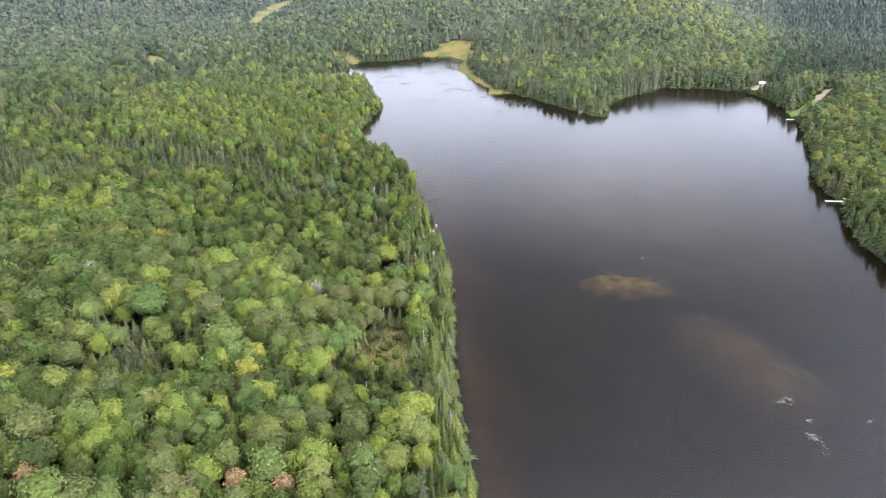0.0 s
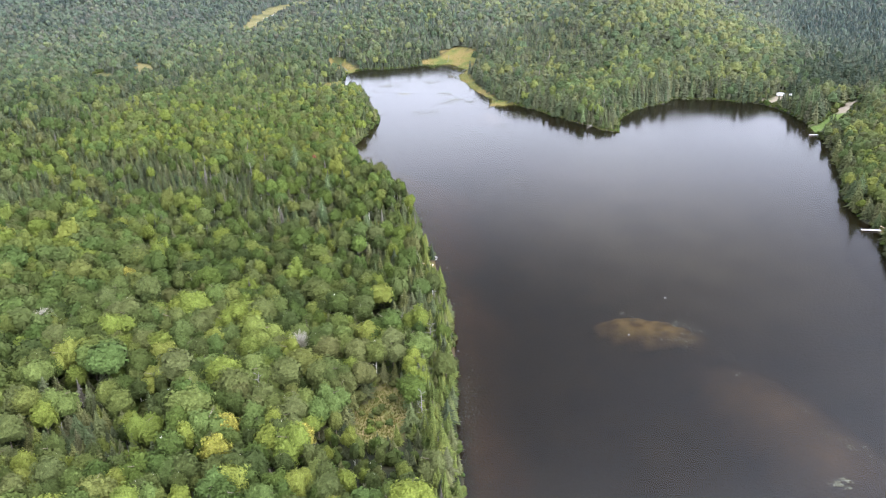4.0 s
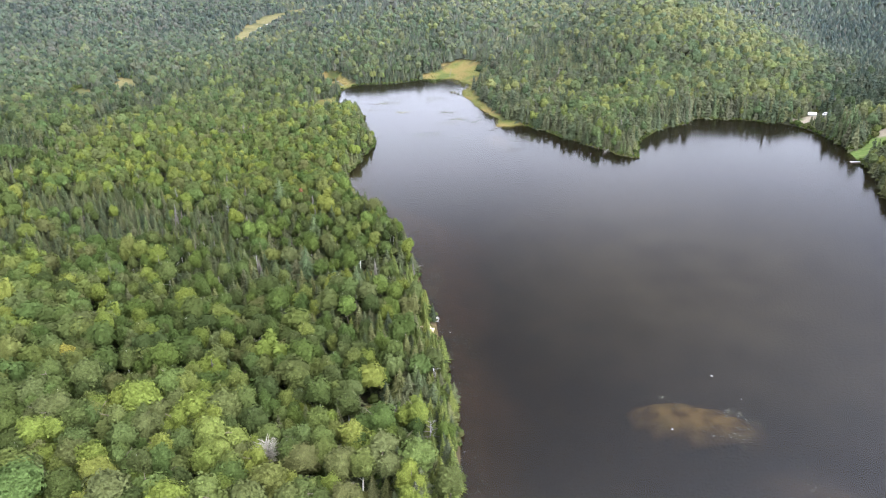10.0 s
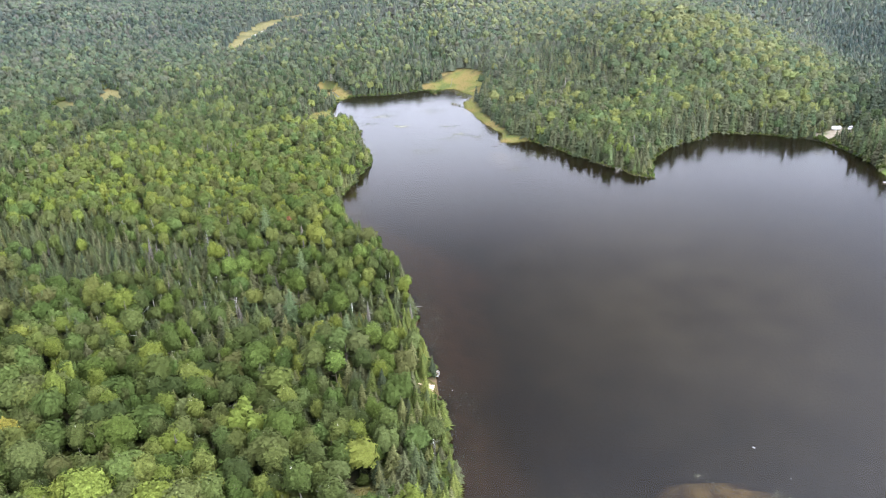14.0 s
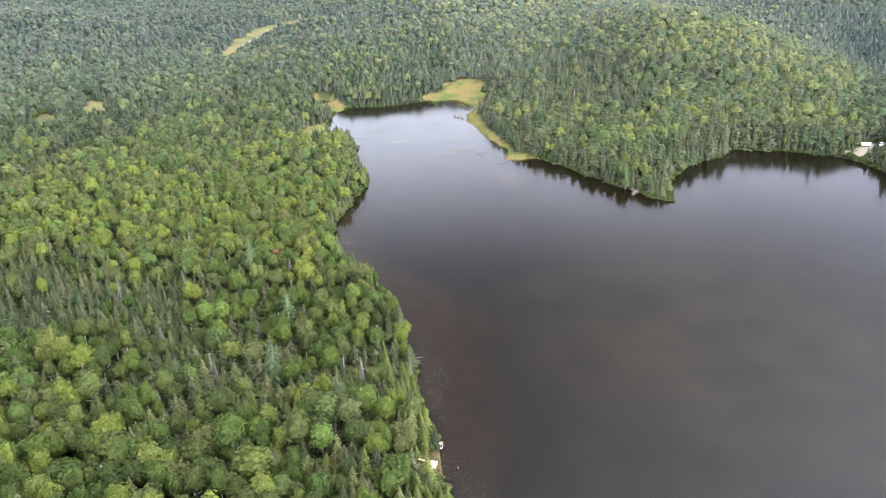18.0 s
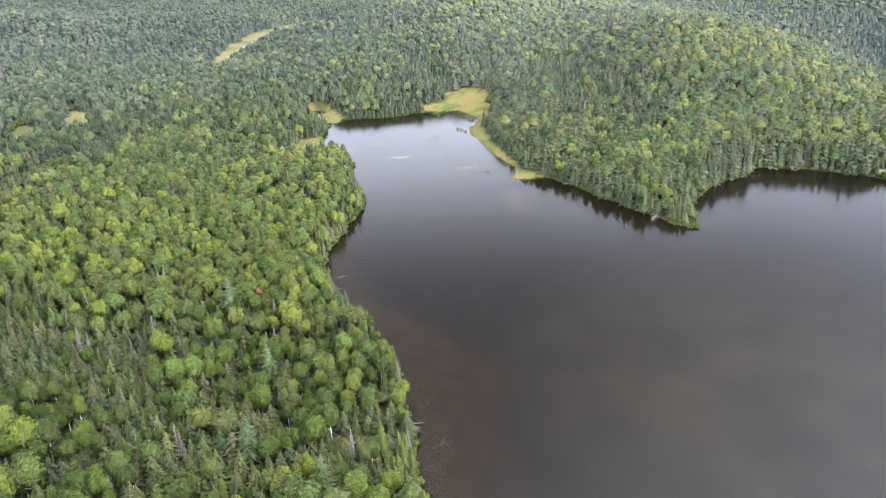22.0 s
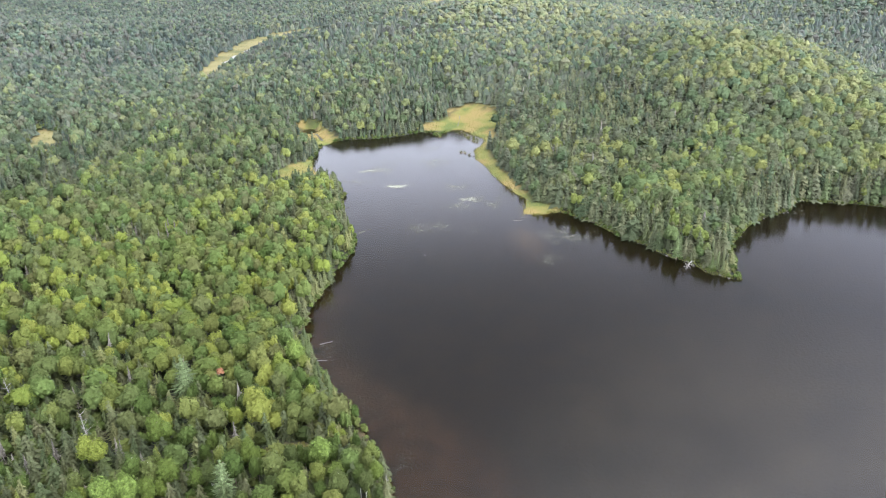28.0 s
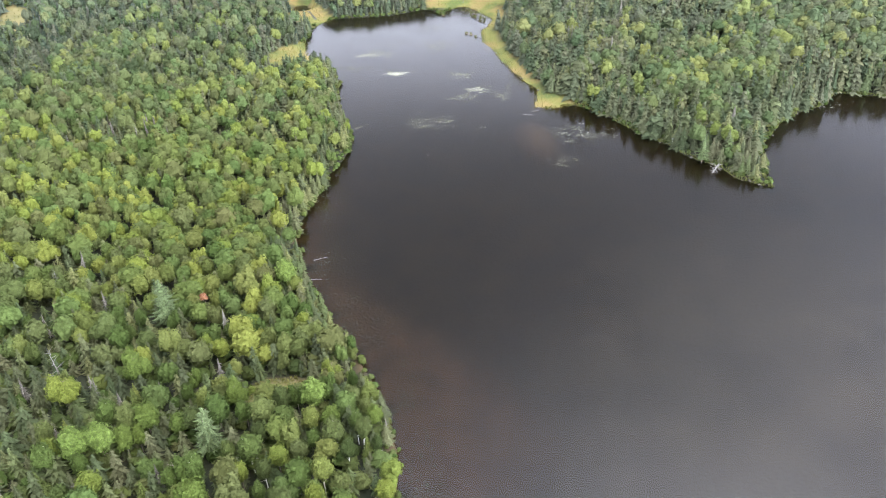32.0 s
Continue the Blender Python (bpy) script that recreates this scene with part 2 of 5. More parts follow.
east_shore = [(170, 465), (187, 459.5), (206, 447), (212, 431), (212, 400), (208, 383), (203, 360), (186, 316), (170, 283), (164, 261),
              (163.5, 248), (155, 226), (150, 206), (149, 193), (146, 165), (150, 120), (165, 60), (160, -20), (120, -120), (40, -170), (-10, -120)]


def smooth_loop(points, n=4):
    p = np.array(points, float)
    out = []
    for i in range(len(p)):
        p0, p1, p2, p3 = p[i - 1], p[i], p[(i + 1) % len(p)], p[(i + 2) % len(p)]
        for k in range(n):
            t = k / n
            out.append(0.5 * (2 * p1 + (p2 - p0) * t + (2 * p0 - 5 * p1 + 4 * p2 - p3) * t * t + (3 * p1 - p0 - 3 * p2 + p3) * t ** 3))
    return np.array(out)


LAKE = smooth_loop(west_shore + bay_shore + point_shore + east_shore)
_rs = np.random.RandomState(5)
LAKE += _rs.normal(0, 0.45, LAKE.shape)


def signed_distance(x, y, loop):
    """Metres from the edge of a closed outline; negative inside."""
    x, y = np.asarray(x, float), np.asarray(y, float)
    best = np.full(x.shape, 1e12)
    inside = np.zeros(x.shape, bool)
    for i in range(len(loop)):
        ax, ay = loop[i - 1]
        bx, by = loop[i]
        dx, dy = bx - ax, by - ay
        t = np.clip(((x - ax) * dx + (y - ay) * dy) / (dx * dx + dy * dy + 1e-9), 0, 1)
        best = np.minimum(best, (x - ax - t * dx) ** 2 + (y - ay - t * dy) ** 2)
        if ay != by:
            inside ^= ((ay > y) != (by > y)) & (x < (bx - ax) * (y - ay) / (by - ay) + ax)
    d = np.sqrt(best)
    return np.where(inside, -d, d)


def blob(x, y, cx, cy, rx, ry, turn=0.0):
    """1 at the middle of an ellipse, 0 at its edge, negative outside."""
    c, s = math.cos(radians(turn)), math.sin(radians(turn))
    u, v = (x - cx) * c + (y - cy) * s, -(x - cx) * s + (y - cy) * c
    return 1 - np.sqrt((u / rx) ** 2 + (v / ry) ** 2)


def wavy(x, y, scale, seed=0.0):
    """Smooth pseudo-random waves, about -1 to 1."""
    return (np.sin(x / scale + 1.3 * np.sin(y / scale * 0.7 + seed) + seed) + np.sin(y / scale * 1.1 + 1.7 * np.sin(x / scale * 0.6 + 2 * seed) + 2.1 * seed)
            + 0.6 * np.sin((x + y) / scale * 1.9 + seed * 3.3)) / 2.6


# open wetland, grass and bare patches: centre, radii, turn
WETLANDS = [(36, 621, 16, 29, -8), (43, 590, 6, 26, 0), (38.8, 552, 3.9, 26, 6), (44.2, 515, 4.0, 26, 10), (48.3, 488, 4.1, 22, 8), (53.5, 470, 9, 7.5, 0),
            (18, 620, 13, 8, 0), (-54, 538, 11, 23, -12), (-47, 534, 6, 9, 0), (-54, 605, 10, 18, 25), (-60, 623, 9, 14, 10)]
MEADOWS = [(-161, 800, 9, 32, 3), (-163, 858, 12, 40, 0), (-164, 912, 14, 45, -2), (-161, 970, 16, 42, -6), (-147, 1024, 18, 40, -28),
           (-128, 1062, 24, 38, -35), (-106, 1090, 22, 36, -45), (-204, 598, 9, 27, 20), (-222, 566, 8, 27, 24), (66, 1345, 45, 80, 0),
           (464, 1185, 45, 40, 0)]
BOGS = WETLANDS + MEADOWS
LAWNS = [(-11.5, 153, 5.2, 12, 0), (-17, 148, 4, 8, 0), (-13.5, 192, 3.5, 6, 0), (-16, 272, 5, 4, 0), (-28.5, 314, 7, 4.5, 10), (-0.1, 234.5, 3.2, 4.5, 0), (168, 248, 5, 5, 0)]
GREENS = [(211, 384, 5.5, 10, -15), (220, 390, 8, 6, 30), (230, 399, 9, 6, 40), (217, 447, 6, 6, -20)]
BARE = [(239, 410, 8, 4.5, 38), (248, 419, 8, 4.5, 42), (214, 443, 3.0, 5, -25), (215, 449, 2.5, 5, 40), (228, 455, 9, 5, 0), (219, 449, 4, 7, -35), (464, 1185, 30, 18, 0)]
SHOALS = [(62, 191, 15, 7, -20), (80, 148, 13, 25, 18), (84, 132, 13, 14, 0), (44, 441, 7, 18, 5), (25, 560, 14, 30, 0), (-15, 560, 20, 26, 0), (60, 446, 12, 10, -40), (39, 322, 6, 12, -15)]
POND = (-60, 623, 5, 9, 12)


def cover(x, y, patches, rough=0.22):
    best = np.full(np.shape(x), -9.0)
    for p in patches:
        best = np.maximum(best, blob(x, y, *p))
    return best + rough * wavy(x, y, 2.7, 1.0) + 0.5 * rough * wavy(x, y, 0.9, 4.0)


def hill(x, y, cx, cy, sx, sy, h):
    return h * np.exp(-((x - cx) / sx) ** 2 - ((y - cy) / sy) ** 2)


def ground_height(x, y, d=None, far_rise=True):
    x, y = np.asarray(x, float), np.asarray(y, float)
    d = signed_distance(x, y, LAKE) if d is None else d
    bog = np.clip(cover(x, y, BOGS) * 3 + 0.6, 0, 1)
    land = 0.9 * (1 - np.exp(-np.clip(d, 0, None) / 2.5)) + 0.6 * np.clip(d / 30, 0, 1)
    land = land * (1 - 0.65 * bog)
    west = 0.10 * np.clip(d - 12, 0, 150) * np.clip((40 - x) / 40, 0, 1) * np.clip((560 - y) / 160, 0, 1)
    h = west + hill(x, y, 70, 890, 190, 230, 32) + hill(x, y, 200, 640, 80, 125, 34) + hill(x, y, 310, 320, 90, 110, 13)
    h = h + hill(x, y, -430, 820, 190, 260, 36) + hill(x, y, 850, 1150, 300, 420, 52) + hill(x, y, -30, 1900, 600, 330, 40)
    h = h + 7 * np.clip((y - 680) / 200, 0, 1) + np.clip((np.hypot(x, y - 200) - 1500) / 1500, 0, 1) * (35 + 25 * wavy(x, y, 420, 2.0))
    valley = np.full(np.shape(x), 0.0)
    for p in BOGS[11:20]:
        valley = np.maximum(valley, np.clip(1.5 + 0.5 * blob(x, y, p[0], p[1], p[2] * 1.6, p[3] * 1.3, p[4]), 0, 1))
    low = 2.0 + 5.0 * np.clip((y - 620) / 160, 0, 1) + 8.0 * (x < -180) * (y < 680)
    h = h * (1 - valley) + np.minimum(h, low) * valley
    h = h * (1 - np.exp(-np.clip(d - 4, 0, None) / np.where(x > 60, 24, 40)))
    h = h * (1 - 0.85 * np.exp(-((x - 222) / 26) ** 2 - ((y - 452) / 26) ** 2))
    h = h + 0.5 * wavy(x, y, 14, 3.0) * np.clip(d / 15, 0, 1) * (1 - bog)
    deep = -np.clip(-d * 0.22, 0, 4.5)
    for s in SHOALS:
        top = -0.55 - 1.4 * (1 - np.clip(blob(x, y, *s) * 2.2, 0, 1))
        k = np.clip(blob(x, y, *s) * 2.0 + 0.5, 0, 1)
        deep = np.where(d < 0, deep * (1 - k) + np.maximum(deep, top) * k, deep)
    z = np.where(d < 0, deep, land + h)
    pond = blob(x, y, *POND)
    return np.where(pond > -0.3, np.minimum(z, 0.35 - np.clip(pond + 0.2, 0, 1) * 1.5), z)


# ---------------------------------------------------------------- ground, one sheet to the horizon
def axis(lo, hi, step, end_lo, end_hi, grow=1.13):
    mid = list(np.arange(lo, hi + 0.1, step))
    s, right = step, [mid[-1]]
    while right[-1] < end_hi:
        s *= grow
        right.append(right[-1] + s)
    s, left = step, [mid[0]]
    while left[-1] > end_lo:
        s *= grow
        left.append(left[-1] - s)
    return np.array(left[:0:-1] + mid + right[1:])


def numpy_mesh(name, verts, tris, attrs=(), smooth=False):
    me = bpy.data.meshes.new(name)
    verts, tris = np.asarray(verts, np.float32), np.asarray(tris, np.int32)
    k = tris.shape[1]
    me.vertices.add(len(verts))
    me.vertices.foreach_set("co", verts.ravel())
    me.loops.add(tris.size)
    me.loops.foreach_set("vertex_index", tris.ravel())
    me.polygons.add(len(tris))
    me.polygons.foreach_set("loop_start", np.arange(0, tris.size, k, dtype=np.int32))
    me.polygons.foreach_set("use_smooth", np.full(len(tris), smooth))
    for key, values in attrs:
        at = me.attributes.new(key, "FLOAT", "POINT")
        at.data.foreach_set("value", np.asarray(values, np.float32))
    me.update(calc_edges=True)
    return me


gx = axis(-270, 300, 3.6, -4200, 4200)
gy = axis(60, 690, 3.6, -2500, 4800)
GX, GY = np.meshgrid(gx, gy)
GD = signed_distance(GX.ravel(), GY.ravel(), LAKE)
gz = ground_height(GX.ravel(), GY.ravel(), GD)
nx, ny = len(gx), len(gy)
ii = (np.arange(ny - 1)[:, None] * nx + np.arange(nx - 1)[None]).ravel()
quads = np.stack([ii, ii + 1, ii + nx + 1, ii + nx], 1)
xr, yr = GX.ravel(), GY.ravel()
ground_mesh = numpy_mesh("ground", np.stack([xr, yr, gz], 1), quads, [
    ("wet", np.clip(cover(xr, yr, BOGS) * 4 + 0.7, 0, 1)),
    ("lawn", np.clip(cover(xr, yr, LAWNS, 0.15) * 4 + 0.6, 0, 1)),
    ("straw", np.clip(cover(xr, yr, BOGS[11:], 0.12) * 4 + 0.5, 0, 1)),
    ("green", np.clip(cover(xr, yr, GREENS, 0.12) * 4 + 0.6, 0, 1)),
    ("bare", np.clip(cover(xr, yr, BARE, 0.15) * 4 + 0.6, 0, 1)),
    ("shoal", np.clip(cover(xr, yr, SHOALS[:1], 0.12) * 1.6 + 0.15, 0, 1)),
    ("silt", np.clip(cover(xr, yr, SHOALS[1:4], 0.12) * 0.7 + 0.12, 0, 1)),
    ("shallow", np.clip(1.15 + GD / 13 + 0.35 * wavy(xr, yr, 11, 6.0) + 1.2 * np.clip(0.2 + blob(xr, yr, 40, 305, 90, 60), 0, 1) + 0.8 * np.clip(blob(xr, yr, 39, 322, 9, 15, -15), 0, 1), 0, 1) * (GD < -0.4) * 0.8 * np.clip((60 - xr) / 30, 0, 1) * np.clip((430 - yr) / 60, 0, 1)),
    # pale grey patch on the deeper bed, round (95, 285)
    ("pale_bed", np.clip(0.25 + blob(xr, yr, 95, 285, 70, 90, 0) * 1.3 + 0.15 * wavy(xr, yr, 25, 2.0), 0, 1) * (GD < -12)),
    ("lakebed", np.clip(np.maximum(-0.3 - GD * 0.5, blob(xr, yr, *POND) * 5 + 0.8), 0, 1))], smooth=True)

M_GROUND, gn, gl, gb = material("forest_floor_and_lakebed", 0.95, 0.15)


def layer(base, colour_socket, attribute):
    at = gn.new("ShaderNodeAttribute")
    at.attribute_name = attribute
    mx = mix_color(gn)
    gl.new(at.outputs["Fac"], mx.inputs["Factor"])
    gl.new(base, mx.inputs["A"])
    gl.new(colour_socket, mx.inputs["B"])
    return mx.outputs["Result"]


def patchy(scale, stops, detail=6.0):
    t = noise_tex(gn, gl, scale, detail)
    r = ramp(gn, stops)
    gl.new(t.outputs["Fac"], r.inputs["Fac"])
    return r.outputs["Color"]


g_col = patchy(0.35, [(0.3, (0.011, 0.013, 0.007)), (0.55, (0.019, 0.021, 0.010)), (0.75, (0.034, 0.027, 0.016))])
g_col = layer(g_col, patchy(0.07, [(0.36, (0.058, 0.074, 0.020)), (0.48, (0.100, 0.100, 0.027)), (0.60, (0.140, 0.106, 0.038))]), "wet")
g_col = layer(g_col, patchy(0.05, [(0.36, (0.062, 0.066, 0.024)), (0.5, (0.1150, 0.1030, 0.0418)), (0.7, (0.1469, 0.1253, 0.0558))]), "straw")
g_col = layer(g_col, patchy(0.5, [(0.3, (0.085, 0.095, 0.030)), (0.5, (0.135, 0.120, 0.046)), (0.7, (0.185, 0.140, 0.068))]), "lawn")
g_col = layer(g_col, patchy(0.5, [(0.3, (0.054, 0.086, 0.018)), (0.55, (0.076, 0.110, 0.026)), (0.75, (0.105, 0.118, 0.036))]), "green")
g_col = layer(g_col, patchy(0.9, [(0.3, (0.14, 0.118, 0.085)), (0.7, (0.21, 0.18, 0.135))]), "bare")
g_col = layer(g_col, patchy(0.12, [(0.3, (0.024, 0.020, 0.010)), (0.7, (0.038, 0.031, 0.015))]), "lakebed")
g_col = layer(g_col, patchy(0.06, [(0.3, (0.080, 0.077, 0.062)), (0.7, (0.128, 0.124, 0.102))]), "pale_bed")
g_col = layer(g_col, patchy(0.2, [(0.3, (0.070, 0.045, 0.022)), (0.7, (0.112, 0.072, 0.036))]), "shallow")
g_col = layer(g_col, patchy(0.25, [(0.3, (0.13, 0.095, 0.050)), (0.7, (0.19, 0.135, 0.070))]), "silt")
g_col = layer(g_col, patchy(0.3, [(0.32, (0.14, 0.10, 0.035)), (0.5, (0.27, 0.20, 0.065)), (0.7, (0.34, 0.28, 0.10))]), "shoal")
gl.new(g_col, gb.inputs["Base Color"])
g_b = noise_tex(gn, gl, 1.2, 6.0)
g_bump = gn.new("ShaderNodeBump")
g_bump.inputs["Strength"].default_value, g_bump.inputs["Distance"].default_value = 0.6, 0.4
gl.new(g_b.outputs["Fac"], g_bump.inputs["Height"])
gl.new(g_bump.outputs["Normal"], gb.inputs["Normal"])
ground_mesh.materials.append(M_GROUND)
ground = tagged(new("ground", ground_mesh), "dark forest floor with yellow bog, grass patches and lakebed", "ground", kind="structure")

# ---------------------------------------------------------------- water
M_WATER = bpy.data.materials.new("tea_brown_water")
M_WATER.use_nodes = True
n, l = M_WATER.node_tree.nodes, M_WATER.node_tree.links
n.remove(n["Principled BSDF"])
w_tr = n.new("ShaderNodeBsdfTransparent")
w_tr.inputs["Color"].default_value = (0.40, 0.36, 0.28, 1)
w_gl = n.new("ShaderNodeBsdfGlossy")
w_gl.inputs["Roughness"].default_value = 0.145
w_fr = n.new("ShaderNodeFresnel")
w_fr.inputs["IOR"].default_value = 1.38
w_ms = n.new("ShaderNodeMixShader")
rip = noise_tex(n, l, 0.55, 4.0)
rip_bump = n.new("ShaderNodeBump")
rip_bump.inputs["Strength"].default_value, rip_bump.inputs["Distance"].default_value = 0.06, 0.2
l.new(rip.outputs["Fac"], rip_bump.inputs["Height"])
l.new(rip_bump.outputs["Normal"], w_gl.inputs["Normal"])
l.new(w_fr.outputs["Fac"], w_ms.inputs["Fac"])
l.new(w_tr.outputs["BSDF"], w_ms.inputs[1])
l.new(w_gl.outputs["BSDF"], w_ms.inputs[2])
l.new(w_ms.outputs["Shader"], n["Material Output"].inputs["Surface"])
wx, wy = np.meshgrid(np.linspace(-75, 240, 22), np.linspace(-185, 640, 56))
wi = (np.arange(55)[:, None] * 22 + np.arange(21)[None]).ravel()
water_mesh = numpy_mesh("water", np.stack([wx.ravel(), wy.ravel(), np.zeros(wx.size)], 1), np.stack([wi, wi + 1, wi + 23, wi + 22], 1), smooth=True)
water_mesh.materials.append(M_WATER)
water = tagged(new("water", water_mesh), "dark tea-brown lake water reflecting an overcast sky", "lake", kind="structure")


# ---------------------------------------------------------------- tree shapes (vertices and triangles)
PHI = (1 + 5 ** 0.5) / 2
ICO_V = np.array([(-1, PHI, 0), (1, PHI, 0), (-1, -PHI, 0), (1, -PHI, 0), (0, -1, PHI), (0, 1, PHI), (0, -1, -PHI), (0, 1, -PHI),
                  (PHI, 0, -1), (PHI, 0, 1), (-PHI, 0, -1), (-PHI, 0, 1)]) / math.hypot(1, PHI)
ICO_F = np.array([(0, 11, 5), (0, 5, 1), (0, 1, 7), (0, 7, 10), (0, 10, 11), (1, 5, 9), (5, 11, 4), (11, 10, 2), (10, 7, 6), (7, 1, 8),
                  (3, 9, 4), (3, 4, 2), (3, 2, 6), (3, 6, 8), (3, 8, 9), (4, 9, 5), (2, 4, 11), (6, 2, 10), (8, 6, 7), (9, 8, 1)])


def join(parts):
    vs, fs, k = [], [], 0
    for v, f in parts:
        vs.append(v)
        fs.append(np.asarray(f) + k)
        k += len(v)
    return np.concatenate(vs), np.concatenate(fs)


def lump(rs, c, r, flat=0.85, rough=0.16):
    v = ICO_V * (1 + rs.normal(0, rough, (12, 1)))
    q = np.linalg.qr(rs.normal(0, 1, (3, 3)))[0]
    return v @ q * np.array([r, r, r * flat]) + c, ICO_F


def leaf_sprays(rs, centres, normals, size, spread=0.24):
    """A three-cornered spray of leaves at each place, facing roughly outwards."""
    m = len(centres)
    nrm = normals + rs.normal(0, spread, (m, 3))
    nrm /= np.linalg.norm(nrm, axis=1)[:, None]
    u = np.cross(nrm, rs.normal(0, 1, (m, 3)))
    u /= np.linalg.norm(u, axis=1)[:, None]
    w = np.cross(nrm, u)
    s = size * rs.uniform(0.6, 1.35, (m, 1))
    v = np.stack([centres + s * 0.75 * u, centres - s * (0.45 * u - 0.6 * w), centres - s * (0.45 * u + 0.6 * w)], 1).reshape(-1, 3)
    return v, np.arange(3 * m).reshape(-1, 3)


def rounded_crown(seed, r, top, bottom, bumps, leaves, leaf, rings=5, sides=9, swell=0.40, low=-0.45):
    """A convex crown of swelling boughs: a lumpy core hung with bent sprays that follow each bough's own round."""
    rs = np.random.RandomState(seed)
    mid = bottom + 0.42 * (top - bottom)
    q = (np.arange(bumps) + 0.5) / bumps
    z = 1 - q * 1.45
    g = np.arange(bumps) * 2.39996 + rs.uniform(-0.5, 0.5, bumps)
    knob = np.stack([np.sqrt(1 - z * z) * np.cos(g), np.sqrt(1 - z * z) * np.sin(g), z], 1) + rs.normal(0, 0.10, (bumps, 3))
    knob /= np.linalg.norm(knob, axis=1)[:, None]
    high = rs.uniform(0.55, 1.25, bumps)
    width = 1.15 / bumps

    def shape(d):
        k = d @ knob.T
        w = np.exp(-(1 - k) / width) * high
        best = np.argmax(w, axis=1)
        f = 0.72 + swell * w[np.arange(len(d)), best]
        half = np.where(d[:, 2] > 0, top - mid, mid - bottom)
        lean = d + 1.5 * (d - knob[best])
        return np.stack([d[:, 0] * r * f, d[:, 1] * r * f, mid + d[:, 2] * half * (0.5 + 0.5 * f)], 1), lean / np.linalg.norm(lean, axis=1)[:, None]

    dirs = [(0, 0, 1)]
    for i in range(1, rings + 1):
        a = i / rings * 2.1
        dirs += [(math.sin(a) * math.cos(t), math.sin(a) * math.sin(t), math.cos(a)) for t in ((np.arange(sides) + 0.5 * (i % 2)) / sides * 2 * math.pi)]
    core = shape(np.array(dirs, float))[0]
    core = (core - (0, 0, mid)) * (0.90 if leaves > 60 else 0.97) + (0, 0, mid)
    f = [(0, 1 + j, 1 + (j + 1) % sides) for j in range(sides)]
    for i in range(rings - 1):
        for j in range(sides):
            a, b = 1 + i * sides + j, 1 + i * sides + (j + 1) % sides
            f += [(a, a + sides, b), (a + sides, b + sides, b)]
    q = (np.arange(leaves) + rs.uniform(0, 1, leaves)) / leaves
    z = 1 - q * (1 - low)
    g = np.arange(leaves) * 2.39996 + rs.uniform(-0.6, 0.6, leaves)
    d = np.stack([np.sqrt(1 - z * z) * np.cos(g), np.sqrt(1 - z * z) * np.sin(g), z], 1)
    pos, nrm = shape(d)
    pos = (pos - (0, 0, mid)) * rs.uniform(0.90, 1.10, (leaves, 1)) + (0, 0, mid)
    return join([(core, np.array(f)), leaf_sprays(rs, pos, nrm, leaf)])


def clustered_crown(seed, r, top, bottom, bumps, leaves, leaf, rings=5, sides=9, swell=0.40, stems=3):
    """Two or three rounded heads grown into one uneven crown."""
    rs = np.random.RandomState(seed)
    parts = []
    for i in range(stems):
        g = i / stems * 2 * math.pi + rs.uniform(-0.5, 0.5)
        v, f = rounded_crown(seed * 7 + i, r * rs.uniform(0.60, 0.78), top * (1 - 0.10 * i) + rs.uniform(-0.3, 0.3), bottom, max(4, int(bumps * 0.7)), int(leaves * 1.1 / stems), leaf, rings, sides, swell)
        parts.append((v + np.array([math.cos(g) * r * 0.45, math.sin(g) * r * 0.45, 0]), f))
    return join(parts)


def conifer_crown(seed, r, top, bottom, tiers, boughs, droop=0.28, ragged=0.22, wide=1.0, taper=0.95):
    """Whorls of narrow drooping boughs, each in short sprays, round a slim jagged core."""
    rs = np.random.RandomState(seed)
    span, rows = top - bottom, []
    for i in range(tiers):
        t = i / (tiers - 0.6)
        nb = max(4, int(boughs * (1 - 0.55 * t)))
        g = (np.arange(nb) + rs.uniform(-0.35, 0.35, nb)) / nb * 2 * math.pi + i * 1.1
        reach = (r * (1 - t) ** taper * rs.uniform(0.88, 1.12) + 0.07 * r) * (1 + rs.normal(0, ragged, nb)).clip(0.45, 1.5)
        z = bottom + span * t + rs.normal(0, 0.10 * span / tiers, nb)
        for u0, u1 in ((0.05, 0.62), (0.42, 1.0)):
            rows.append(np.stack([g + rs.normal(0, 0.10, nb), reach * u0, reach * u1, z + 0.62 * span / tiers * (1 - u0) - droop * reach * u0 * 0.7,
                                  z + 0.45 * span / tiers * (1 - u1) - droop * reach * u1, wide * (1.15 * reach / nb * 2.2 + 0.05 * r) * (1.15 - 0.45 * u1)], 1))
    q = np.concatenate(rows)
    c, s, w = np.cos(q[:, 0]), np.sin(q[:, 0]), q[:, 5]
    v = np.stack([np.stack([c * q[:, 1] - s * w, s * q[:, 1] + c * w, q[:, 3] - 0.1 * w], 1), np.stack([c * q[:, 1] + s * w, s * q[:, 1] - c * w, q[:, 3] - 0.1 * w], 1),
                  np.stack([c * q[:, 2], s * q[:, 2], q[:, 4]], 1)], 1).reshape(-1, 3)
    f = np.arange(len(v)).reshape(-1, 3)
    m = 6
    g = np.arange(m) / m * 2 * math.pi
    core = np.concatenate([np.stack([np.cos(g) * r * 0.62, np.sin(g) * r * 0.62, bottom + rs.uniform(-0.2, 0.3, m)], 1), [(0, 0, top + 0.04 * span)]])
    return join([(v, f), (core, np.array([(j, (j + 1) % m, m) for j in range(m)]))])


